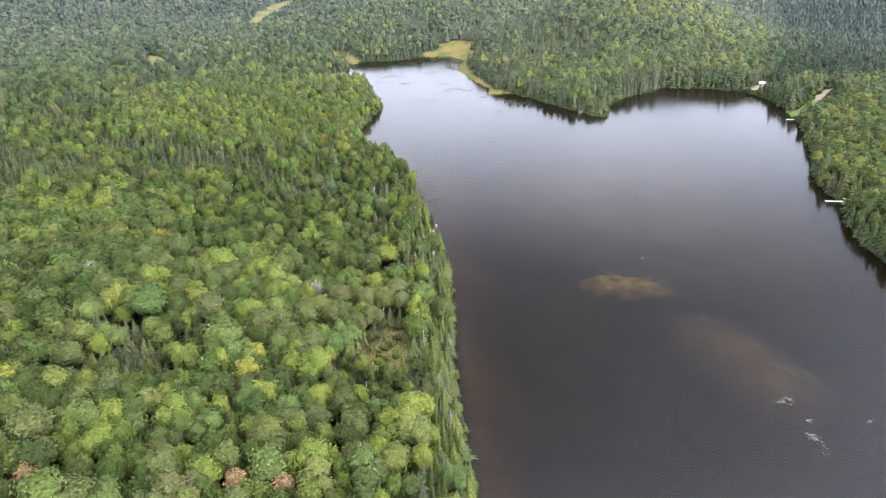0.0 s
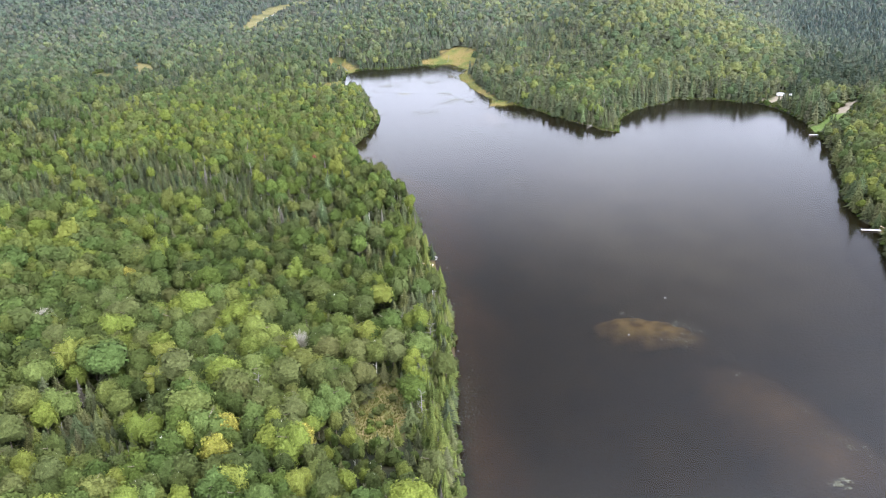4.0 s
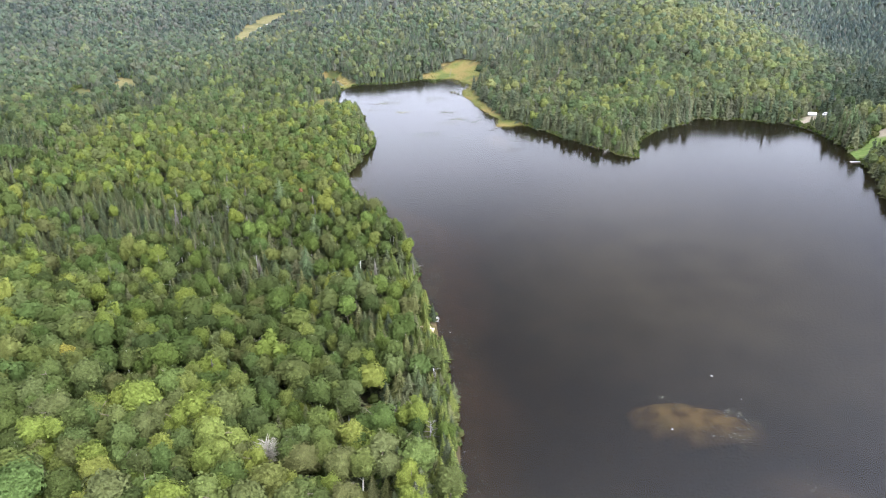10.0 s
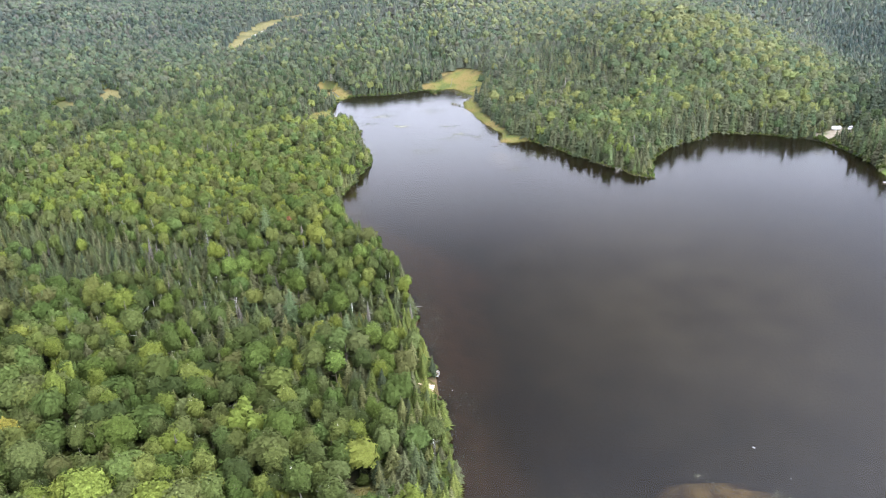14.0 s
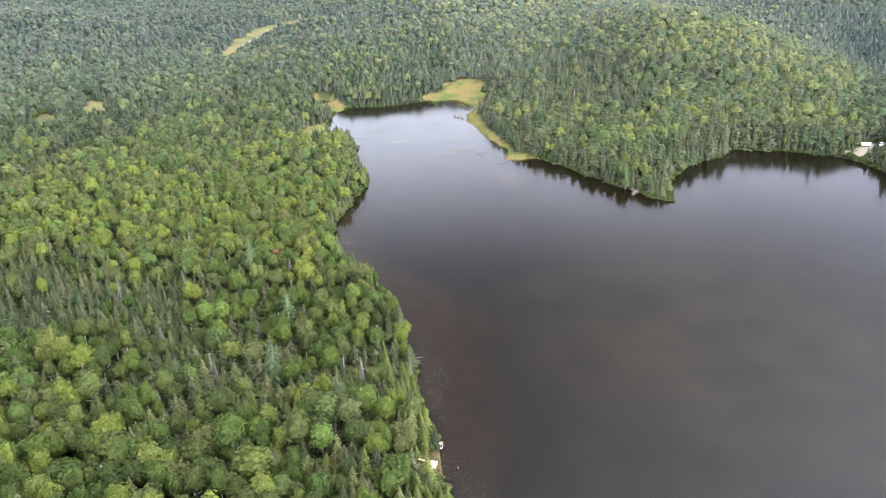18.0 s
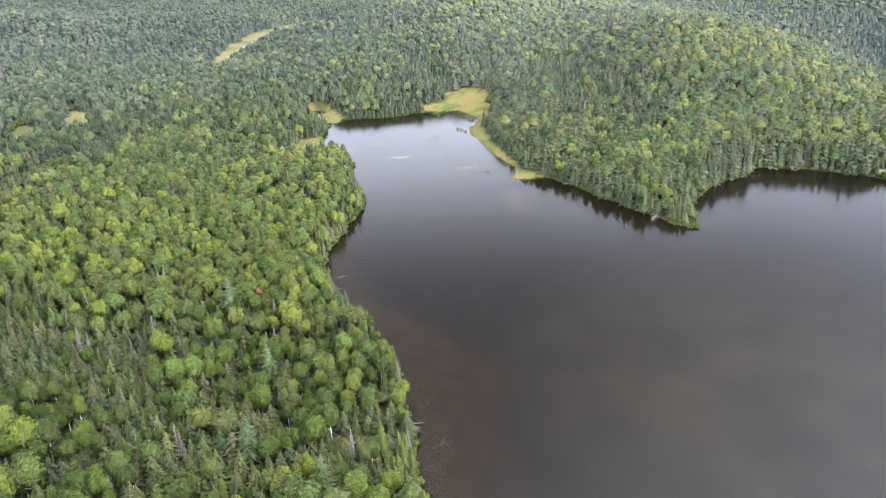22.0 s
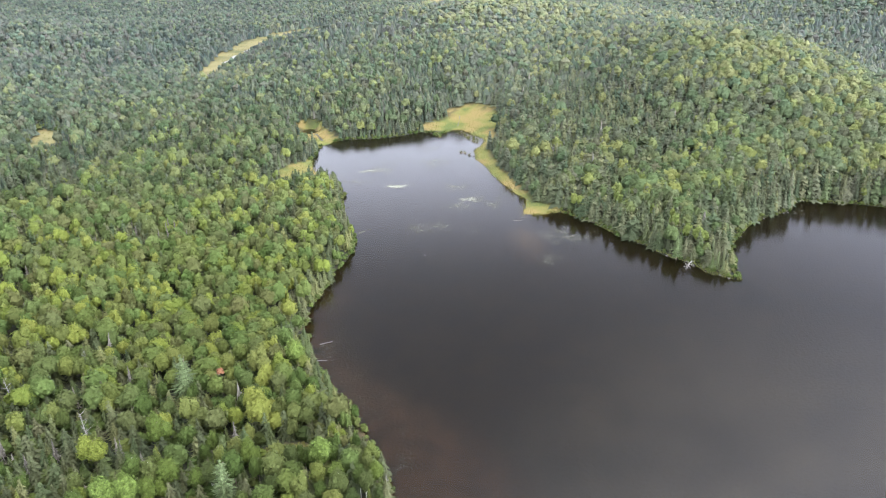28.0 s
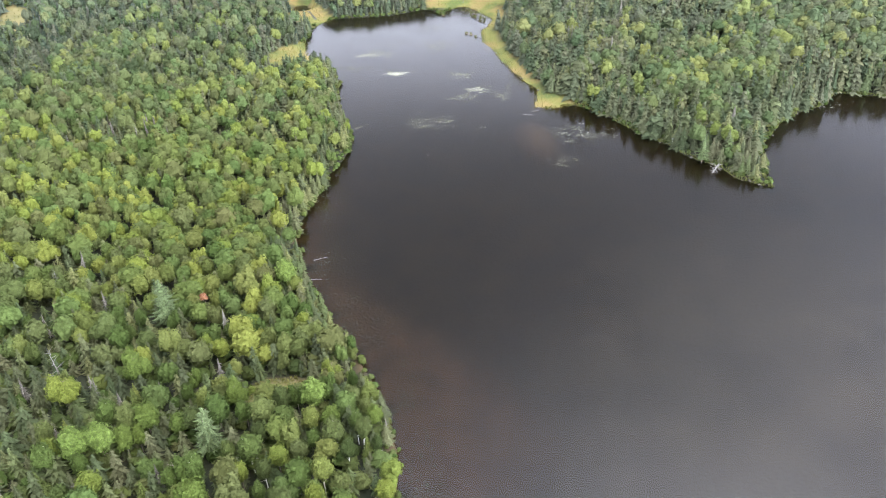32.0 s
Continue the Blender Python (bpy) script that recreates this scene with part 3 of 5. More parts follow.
def spire(seed, r, top, bottom, tiers=3, m=6, taper=1.05):
    """A far conifer: stacked jagged skirts."""
    rs = np.random.RandomState(seed)
    v, f = [], []
    for i in range(tiers):
        t0, t1 = i / tiers, min(1.0, (i + 1.7) / tiers)
        k = len(v)
        for j in range(m):
            g = (j + rs.uniform(-0.35, 0.35)) / m * 2 * math.pi
            rr = r * (1 - t0) ** taper * rs.uniform(0.65, 1.3)
            v.append((math.cos(g) * rr, math.sin(g) * rr, bottom + (top - bottom) * (t0 + rs.uniform(-0.06, 0.06))))
        v.append((rs.normal(0, 0.04 * r), rs.normal(0, 0.04 * r), bottom + (top - bottom) * t1))
        f += [(k + j, k + (j + 1) % m, k + m) for j in range(m)]
    return np.array(v, float), np.array(f)


def limb_tube(p, q, r0, r1, sides=5):
    p, q = np.array(p, float), np.array(q, float)
    d = (q - p) / np.linalg.norm(q - p)
    u = np.cross(d, (0.3, 0.9, 0.2))
    u /= np.linalg.norm(u)
    w = np.cross(d, u)
    g = np.arange(sides) / sides * 2 * math.pi
    ring = np.cos(g)[:, None] * u + np.sin(g)[:, None] * w
    v = np.concatenate([p + ring * r0, q + ring * r1])
    f = []
    for j in range(sides):
        k = (j + 1) % sides
        f += [(j, k, sides + k), (j, sides + k, sides + j)]
    f += [(sides, sides + j, sides + j + 1) for j in range(1, sides - 1)]
    return v, np.array(f)


def trunk_with_limbs(seed, height, r0, limbs, reach, start=0.35, rise=0.5):
    rs = np.random.RandomState(seed)
    parts = [limb_tube((0, 0, -0.4), (rs.normal(0, 0.15), rs.normal(0, 0.15), height * 0.55), r0, r0 * 0.6, 7),
             limb_tube((0, 0, height * 0.52), (rs.normal(0, 0.3), rs.normal(0, 0.3), height), r0 * 0.6, r0 * 0.12, 6)]
    for i in range(limbs):
        z = height * (start + (0.92 - start) * i / max(1, limbs - 1))
        g = i * 2.4 + rs.uniform(-0.4, 0.4)
        ln = reach * (1.1 - 0.6 * i / max(1, limbs)) * rs.uniform(0.7, 1.1)
        q = (math.cos(g) * ln, math.sin(g) * ln, z + ln * rise * rs.uniform(0.6, 1.3))
        parts.append(limb_tube((0, 0, z), q, r0 * 0.36, r0 * 0.08, 4))
        for s in (0.45, 0.7):
            p = np.array((0, 0, z)) * (1 - s) + np.array(q) * s
            e = p + np.array([math.cos(g + rs.uniform(-1.2, 1.2)), math.sin(g + rs.uniform(-1.2, 1.2)), rise * 1.2]) * ln * 0.35
            parts.append(limb_tube(p, e, r0 * 0.15, r0 * 0.04, 3))
    return join(parts)


def part(name, mesh, mat, parent, label=""):
    """Links a mesh as one part under a thing or a part."""
    if isinstance(mesh, tuple):
        mesh = numpy_mesh(name, *mesh)
    elif isinstance(mesh, bmesh.types.BMesh):
        bm, mesh = mesh, bpy.data.meshes.new(name)
        bm.to_mesh(mesh)
        bm.free()
    if not mesh.materials:
        mesh.materials.append(mat)
    ob = new(name, mesh)
    ob.parent = parent
    if label:
        ob["label"] = label
    return ob


# ---------------------------------------------------------------- where the trees stand
# stands of one sort: centre, radii, how much more (or less) of it is conifer
STANDS = [(-95, 312, 60, 34, 0.34), (-40, 262, 34, 26, 0.22), (-62, 300, 50, 22, 0.16), (-18, 296, 14, 22, -0.30), (-75, 228, 40, 22, -0.12),
          (-70, 385, 75, 38, -0.15), (-205, 385, 65, 100, 0.30), (-175, 275, 40, 50, 0.24), (-98, 436, 14, 12, 0.30), (-56, 456, 16, 16, 0.30), (-125, 535, 26, 30, -0.34), (-80, 545, 60, 50, 0.26),
          (-165, 560, 40, 70, 0.30), (-280, 690, 90, 110, -0.26), (-390, 960, 130, 190, -0.16), (-240, 900, 60, 130, 0.20), (-50, 840, 80, 130, 0.24), (20, 670, 60, 60, 0.28),
          (120, 930, 120, 120, -0.34), (95, 600, 45, 60, 0.22), (120, 560, 45, 60, 0.26), (75, 500, 30, 40, 0.20), (225, 560, 62, 90, -0.46), (185, 500, 50, 26, -0.26), (250, 690, 90, 90, -0.34), (118, 470, 26, 22, -0.18),
          (345, 560, 55, 130, 0.42), (300, 480, 40, 40, 0.30), (335, 660, 60, 100, 0.35), (440, 720, 110, 150, 0.40), (245, 440, 40, 24, 0.25), (400, 900, 90, 160, 0.20), (215, 300, 45, 70, -0.28), (-60, 120, 70, 70, -0.08), (-78, 138, 15, 15, 0.45), (-40, 150, 10, 10, 0.3), (-24, 185, 12, 10, 0.25)]


def east_valley(x, y):
    """1 in the dark conifer valley east of the dome, 0 outside."""
    return np.clip((x - 212 - 0.45 * (y - 440)) / 25, 0, 1) * (y > 440) * np.clip((900 - y) / 150, 0, 1)


def conifer_share(x, y, d):
    """How likely a tree at a place is a conifer."""
    p = 0.40 + 0.15 * wavy(x, y, 23, 7.0) + 0.17 * wavy(x, y, 9, 2.0) + 0.12 * wavy(x, y, 41, 4.0) * (y > 480)
    p = p - 0.12 * (x < 30) * np.clip((250 - y) / 60, 0, 1)
    for cx, cy, rx, ry, k in STANDS:
        p = p + k * np.exp(-((x - cx) / rx) ** 2 - ((y - cy) / ry) ** 2) * 1.25
    p = p + 0.25 * east_valley(x, y)
    p = 0.45 + np.where((x < 20) & (y > 275) & (y < 350), 1.05, 1.55) * (p - 0.45)
    rim = np.clip(1.5 + 2.2 * cover(x, y, BOGS + BARE + GREENS + LAWNS, 0.1), 0, 1)
    p = p + (0.88 - p) * rim
    bank = np.clip(1.35 - d / np.where(x > 40, np.where(y > 380, 22, 11), np.where(y < 280, 14, 9)), 0, 1) * np.where((x < 30) & (y > 283) & (y < 330), 0.25, 1.0)
    p = p + (0.94 - p) * bank * np.where((x > 130) & (y < 380), 0.6, 1.0)
    return np.clip(p, 0.05, 0.95)


def scatter(seed, x0, x1, y0, y1, step):
    rs = np.random.RandomState(seed)
    xs, ys = np.meshgrid(np.arange(x0, x1, step), np.arange(y0, y1, step))
    xs = xs + (np.arange(xs.shape[0])[:, None] % 2) * step * 0.5
    xs = (xs + rs.uniform(-0.42, 0.42, xs.shape) * step).ravel()
    ys = (ys + rs.uniform(-0.42, 0.42, ys.shape) * step).ravel()
    return xs, ys, rs


def wooded(xs, ys):
    d = signed_distance(xs, ys, LAKE)
    edge = np.where((xs > 50) & (ys > 380) & (ys < 520), 1.0, 0.35)
    ok = (d > edge) & ~((xs > 20) & (xs < 52) & (ys > 470) & (ys < 605) & (d < 5)) & ~((ys > 575) & (xs > 8) & (xs < 50) & (d < 9)) & ~((ys > 586) & (ys < 640) & (xs > -70) & (xs < -42) & (d < 15)) & (cover(xs, ys, BOGS) < np.where((np.abs(xs - 36) < 30) & (ys > 455), -0.10, 0.0)) & (cover(xs, ys, LAWNS + GREENS, 0.1) < 0.0) & (cover(xs, ys, BARE, 0.1) < 0.05)
    return ok & (blob(xs, ys, *POND) < -0.25), d


def in_view(xs, ys, spare=38):
    """The wedge of land that the flight looks over, with some to spare at its sides."""
    return np.abs(xs) < 0.58 * (ys + 30) + spare


FOREST = {}


def sow(kind, variant, xs, ys, zs, scale, turn, tint, tall=1.0, haze=0.0):
    none = np.zeros(len(xs))
    FOREST.setdefault(kind, {}).setdefault(variant, []).append(np.stack([xs, ys, zs, scale, turn, tint, none + tall, none + haze], 1))


def grow(kind, variants, name, label, mat, category="forest"):
    """All plants of one sort that are too many to count, in one mesh."""
    vs, fs, ts, hs, k = [], [], [], [], 0
    for key, rows in FOREST[kind].items():
        tv, tf = variants[key]
        r = np.concatenate(rows)
        c, s = np.cos(r[:, 4])[:, None], np.sin(r[:, 4])[:, None]
        sc = r[:, 3][:, None]
        v = np.stack([(tv[None, :, 0] * c - tv[None, :, 1] * s) * sc + r[:, 0][:, None],
                      (tv[None, :, 0] * s + tv[None, :, 1] * c) * sc + r[:, 1][:, None], tv[None, :, 2] * sc * r[:, 6][:, None] + r[:, 2][:, None]], 2)
        vs.append(v.reshape(-1, 3))
        fs.append((tf[None] + (np.arange(len(r)) * len(tv))[:, None, None] + k).reshape(-1, 3))
        ts.append(np.repeat(r[:, 5], len(tv)))
        hs.append(np.repeat(r[:, 7], len(tv)))
        k += len(r) * len(tv)
    me = numpy_mesh(name, np.concatenate(vs), np.concatenate(fs), [("tint", np.concatenate(ts)), ("haze", np.concatenate(hs))])
    me.materials.append(mat)
    return tagged(new(name, me), label, category, kind="stuff")


# crown shapes by detail, finest first; heights in metres at scale 1
SHAPES_B, SHAPES_C, SHAPES_D = {}, {}, {}
for i in range(6):
    r, top = 2.45 + 0.17 * i, 8.6 + 0.3 * ((i * 5) % 6)
    crown = clustered_crown if i % 2 else rounded_crown
    SHAPES_B["fine", i] = crown(40 + i, r, top, 3.4, 13 + 2 * (i % 3), 320, 0.54, 4, 8)
    SHAPES_B["middle", i] = crown(100 + i, r, top, 3.0, 10 + i % 3, 72, 0.71, 3, 7, 0.46)
    SHAPES_B["far", i] = crown(60 + i, r, top, 2.6, 7 + i % 3, 20, 0.95, 2, 6, 0.52)
    SHAPES_B["outer", i] = rounded_crown(190 + i, r + 1.9, top, 1.4, 7, 8, 2.0, 2, 7)
    SHAPES_B["horizon", i] = rounded_crown(80 + i, r + 0.3, top, 2.2, 5, 5, 1.5, 2, 5, 0.5)
    r, top = 1.95 + 0.13 * i, 7.9 + 0.45 * ((i * 5) % 6)
    blunt = 0.62 if i % 2 else 0.85
    SHAPES_C["fine", i] = conifer_crown(50 + i, r, top, 0.5, 10, 12, ragged=0.24, wide=0.9, taper=blunt)
    SHAPES_C["middle", i] = conifer_crown(170 + i, r, top, 0.5, 7, 8, ragged=0.26, wide=1.2, taper=blunt)
    SHAPES_C["far", i] = spire(70 + i, r * 1.1, top, 0.6, 4, 6, blunt)
    SHAPES_C["outer", i] = spire(180 + i, 3.4, top, 0.5, 3, 6)
    SHAPES_C["horizon", i] = spire(90 + i, r * 1.3, top, 0.8, 2, 5, blunt)
    SHAPES_D["fine", i] = conifer_crown(260 + i, 1.3, top, 1.5, 10, 6, droop=0.3, ragged=0.45, wide=0.45)
    SHAPES_D["far", i] = spire(280 + i, 0.85, top, 2.0, 3, 5)


def near_zone(xs, ys):
    return (xs > -92) & (xs < 12) & (ys > 76) & (ys < 318)


def cells(xs, ys, size):
    return np.floor(xs / size).astype(np.int64) * 100003 + np.floor(ys / size).astype(np.int64)


def stand(seed, x0, x1, y0, y1, step_broad, step_conif, keep):
    """Broadleaf trees and conifers of a piece of woodland, mixed by the share at each place."""
    made, taken = [], None
    for kind, step in (("broad", step_broad), ("conif", step_conif)):
        xs, ys, rs = scatter(seed + (kind == "conif"), x0, x1, y0, y1, step)
        ok = keep(xs, ys)
        xs, ys = xs[ok], ys[ok]
        ok, d = wooded(xs, ys)
        xs, ys, d = xs[ok], ys[ok], d[ok]
        share = conifer_share(xs, ys, d)
        lot = rs.uniform(0, 1, len(xs))
        ok = lot < np.clip(1.25 * share + 0.02, 0, 1) if kind == "conif" else lot < np.clip(1.36 * (1 - share), 0, 1)
        if kind == "conif":
            ok &= ~np.isin(cells(xs, ys, 1.9), taken)
        xs, ys, d = xs[ok], ys[ok], d[ok]
        if kind == "broad":
            taken = cells(xs, ys, 1.9)
        m = len(xs)
        edge = (0.90 if kind == "conif" else 0.76) + (0.10 if kind == "conif" else 0.24) * np.clip(d / 8, 0, 1)
        grown = np.where(xs < 30, 0.74 + 0.26 * np.clip((285 - ys) / 50, 0, 1), 0.86 if kind == "broad" else 1.12)
        size = np.clip(np.exp(rs.normal(0.0, 0.22, m)), 0.55, 1.55) * edge * grown * (1 - 0.45 * np.exp(-((xs - 107) ** 2 + (ys - 399) ** 2) / 90)) * np.where((np.abs(xs + 14) < 11) & (np.abs(ys - 133) < 10) | (blob(xs, ys, 231, 394, 11, 25, -32) > 0) | (blob(xs, ys, 217, 442, 13, 15) > 0), 0.5, 1)
        tall = rs.uniform(0.88, 1.10, m) * (1.0 if kind == "broad" else (0.74 + 0.34 * np.exp(-(d / 13) ** 2) * (xs > 125) * (ys > 375))) / np.sqrt(grown) / (np.sqrt(size / grown) if kind == "broad" else (size / grown) ** 0.25)
        tint = rs.beta(1.5, 1.8, m) * 0.98 + 0.12 * wavy(xs, ys, 19, 3.0) + 0.08 * wavy(xs, ys, 52, 1.2) + 0.20 * np.exp(-((ys - 375) / 75) ** 2 - ((xs + 80) / 110) ** 2)
        tint = np.clip(tint + 0.05 * np.clip((xs - 40) / 40, 0, 1) * np.clip((ys - 430) / 60, 0, 1) + 0.36 * np.exp(-((xs - 110) / 140) ** 2 - ((ys - 920) / 160) ** 2) + 0.14 * np.exp(-((xs - 215) / 60) ** 2 - ((ys - 610) / 100) ** 2) + 0.10 * (xs > 40) * (ys < 760) * (1 - east_valley(xs, ys)) - 0.40 * east_valley(xs, ys) - 0.16 * np.clip((-150 - xs) / 80, 0, 1), 0, 0.97)
        made.append(dict(kind=kind, x=xs, y=ys, d=d, z=ground_height(xs, ys, d), size=size, tall=tall, tint=tint, turn=rs.uniform(0, 6.28, m), form=rs.randint(0, 6, m), lot=rs.uniform(0, 1, m), lot2=rs.uniform(0, 1, m)))
    return made


def sow_stand(made, tier=None):
    """Gives the trees of a stand to the forest meshes, finer the nearer they stand to the flight."""
    for k in made:
        gap = np.hypot(k["x"], k["y"] - np.clip(k["y"] - 110, -24, 197)) * (0.92 + 0.16 * k["lot"])
        rank = np.full(len(gap), tier or "far", dtype=object)
        if tier is None:
            rank[gap < 450] = "middle"
            rank[gap < (195 if k["kind"] == "broad" else 250)] = "fine"
        dead = (k["lot2"] < 0.020) & (k["kind"] == "conif") & (k["d"] > 9) & (tier is None)
        # share of painted haze: rises with the gap, slightly more where x > 40
        haze = np.clip((gap - 230) / 400 + (0.16 if k["kind"] == "broad" else 0.08) * (k["x"] > 40), 0, 1) if tier != "outer" else 0 * gap
        for i in range(6):
            for name in set(rank):
                for sort, mask in ((k["kind"], ~dead), ("dead", dead)):
                    q = mask & (k["form"] == i) & (rank == name)
                    if q.any():
                        level = ("fine" if name == "fine" else "far") if sort == "dead" else name
                        sow(sort, (level, i), k["x"][q], k["y"][q], np.maximum(k["z"][q], 0) - 0.2, k["size"][q], k["turn"][q], k["tint"][q], k["tall"][q], haze[q])


NEAR = stand(1, -92, 12, 76, 318, 4.0, 2.75, lambda x, y: near_zone(x, y) & in_view(x, y))
sow_stand(stand(3, -560, 600, 60, 800, 3.55, 2.75, lambda x, y: in_view(x, y) & ~near_zone(x, y) & (y < 790)))
sow_stand(stand(5, -1050, 1050, 780, 1620, 6.0, 4.6, lambda x, y: in_view(x, y) & (y >= 790)), "horizon")
# woods beside and behind the flight
sow_stand(stand(7, -460, 460, -330, 520, 6.6, 5.6, lambda x, y: (~in_view(x, y) | (y < 60)) & ~near_zone(x, y)), "outer")


# ---------------------------------------------------------------- single trees of the near wood
def make_tree(kind, trunk, crown, bark, leaves, label, group):
    base = new(kind)
    tagged(base, label, "tree", group)
    part("trunk", trunk, bark, base)
    part("crown", crown, leaves, base)
    return base


def dead_tree(seed, height, reach):
    base = new("dead_tree")
    tagged(base, "bleached grey dead tree with bare twigs", "tree", "dead trees in the near wood")
    part("trunk", trunk_with_limbs(seed, height, 0.16, 13, reach, 0.3, 0.55), M_DEAD, base)
    return base


MAPLES = [make_tree("maple_tree", trunk_with_limbs(10 + i, 8.5, 0.2, 5, 2.6), (clustered_crown if i % 2 else rounded_crown)(20 + i, 2.85 + 0.12 * i, 10.0, 3.6, 15 + 2 * (i % 3), 900, 0.36, 6, 11),
                    M_BARK, M_BROAD, "green maple with a full lumpy crown", "maple trees of the near wood") for i in range(6)]
SNAGS = []
for i in range(3):
    SNAGS.append(tagged(new("dead_spruce"), "bleached grey dead spruce with thin bare boughs", "tree", "dead spruces in the woods"))
    part("trunk", limb_tube((0, 0, -0.4), (0, 0, 9.2), 0.14, 0.03, 6), M_DEAD, SNAGS[i])
    part("crown", conifer_crown(160 + i, 1.15, 9.4, 1.5, 11, 7, droop=0.3, ragged=0.45, wide=0.45), M_BARE, SNAGS[i], "bare bleached boughs")
BIRCHES = [make_tree("birch_tree", trunk_with_limbs(110 + i, 9.5, 0.15, 6, 1.8), rounded_crown(120 + i, 2.1, 9.8, 3.8, 12, 560, 0.33, 6, 10, 0.44),
                     M_BIRCH, M_BIRCH_L, "pale green birch with a narrow airy crown", "birch trees of the near wood") for i in range(5)]
ASPENS = [make_tree("aspen_tree", trunk_with_limbs(130 + i, 8.5, 0.16, 5, 2.0), (rounded_crown if i % 2 else clustered_crown)(140 + i, 2.5, 9.6, 3.4, 13, 640, 0.35, 6, 10),
                    M_BARK, M_ASPEN_L, "bright green aspen with a rounded crown", "aspen trees of the near wood") for i in range(4)]
SPRUCES = [make_tree("spruce_tree", limb_tube((0, 0, -0.4), (0, 0, 9.0), 0.17, 0.03, 7), conifer_crown(30 + i, 2.15 + 0.12 * i, 9.2, 0.6, 13, 15, ragged=0.22),
                     M_BARK, M_CONIF, "dark green pointed spruce with drooping boughs", "spruce trees of the near wood") for i in range(5)]
FIRS = [make_tree("fir_tree", limb_tube((0, 0, -0.4), (0, 0, 8.3), 0.15, 0.03, 7), conifer_crown(150 + i, 1.85 + 0.1 * i, 8.6, 0.5, 13, 13, droop=0.12, ragged=0.2),
                  M_BARK, M_CONIF, "slim dark green fir with level boughs", "fir trees of the near wood") for i in range(4)]
CEDARS = [make_tree("cedar_tree", limb_tube((0, 0, -0.4), (0, 0, 8.2), 0.17, 0.03, 7), conifer_crown(35 + i, 1.9, 8.6, 0.3, 17, 18, droop=0.2, ragged=0.15, wide=0.85),
                    M_BARK, M_CEDAR, "olive green cedar leaning out by the shore", "cedar trees along the shore") for i in range(4)]
DEADS = [dead_tree(45 + i, 9.0 + i, 1.3 + 0.3 * i) for i in range(4)]
used, tally = set(), {}


def place(lib, i, x, y, z, size, turn, lean=0.0, tall=1.0):
    m = pose(x, y, z, lean, 0, math.degrees(turn)) @ Matrix.Diagonal((size, size, size * tall, 1))
    tally[id(lib)] = tally.get(id(lib), 0) + 1
    if (id(lib), i) not in used:
        used.add((id(lib), i))
        lib[i].matrix_basis = m
        return lib[i]
    ob = copy_thing(lib[i], pose(0, 0, 0))
    ob.matrix_basis = m
    return ob


def ground_at(x, y):
    return float(ground_height(np.array([x]), np.array([y]))[0])


# trees that stand out by their colour keep a small space of their own
SPECIAL = [(-33.8, 170.5), (-45, 137), (-29, 134.5), (-45, 128), (-32, 91), (-41, 92), (-79, 92), (-37, 264.5), (-20.5, 254.3), (-13.4, 250.3), (-18.2, 240), (-22.3, 236), (-11.4, 244), (-38, 296.5),
           (-60, 293), (-56, 294), (-20, 306)]


def clear_of_special(x, y, r=3.3):
    return all((x - a) ** 2 + (y - b) ** 2 > r * r for a, b in SPECIAL)


for k in NEAR:
    left = []
    rs = np.random.RandomState(61)
    for j in range(len(k["x"])):
        x, y, z, dd, size, turn, tall, q = (float(k[c][j]) for c in ("x", "y", "z", "d", "size", "turn", "tall", "lot"))
        if not clear_of_special(x, y):
            continue
        if rs.uniform() < (0.006 if k["kind"] == "broad" else 0.035):
            lib = DEADS if rs.uniform() < 0.3 else SNAGS
        elif k["kind"] == "conif":
            lib = CEDARS if dd < 8 and q < 0.55 or q < 0.08 else SPRUCES if q < 0.6 else FIRS
        elif y < 235:
            lib = MAPLES if q < 0.5 else BIRCHES if q < 0.8 else ASPENS
            size *= 1.06 if lib is MAPLES else 0.98
        else:
            lib = MAPLES if q < 0.3 else BIRCHES if q < 0.72 else ASPENS
        if tally.get(id(lib), 0) < 296:
            place(lib, rs.randint(len(lib)), x, y, z, size, turn, rs.normal(0, 2), tall)
        else:
            left.append(j)
    sow_stand([{c: (v if c == "kind" else v[left]) for c, v in k.items()}])

# the close row of cedars, firs and spruces on the bank
xs, ys, rs = scatter(13, -12, 8, 78, 318, 2.9)
ok, d = wooded(xs, ys)
ok &= (d < 8.5)
zs = ground_height(xs, ys, d)
for x, y, dd, z in zip(xs[ok], ys[ok], d[ok], zs[ok]):
    x, y, z, q = float(x), float(y), float(z), rs.uniform()
    size = rs.uniform(0.62, 0.98) * (0.8 + 0.2 * min(1, dd / 6))
    lib = CEDARS if q < 0.62 else FIRS if q < 0.84 else SPRUCES
    if q < 0.012:
        lib = SNAGS
    if tally.get(id(lib), 0) < 298:
        place(lib, rs.randint(len(lib)), x, y, z, size, rs.uniform(0, 6.28), rs.normal(0, 2.5), rs.uniform(0.9, 1.15))


def lone_tree(name, label, x, y, shape, bark, leaves, height=9.0, size=1.0):
    base = new(name)
    tagged(base, label, "tree")
    part("trunk", trunk_with_limbs(int(abs(x) * 7 + y), height, 0.18, 6, 2.0), bark, base)
    part("crown", shape, leaves, base)
    base.matrix_basis = pose(x, y, ground_at(x, y), 0, 0, x * 7) @ Matrix.Diagonal((size, size, size, 1))
    return base


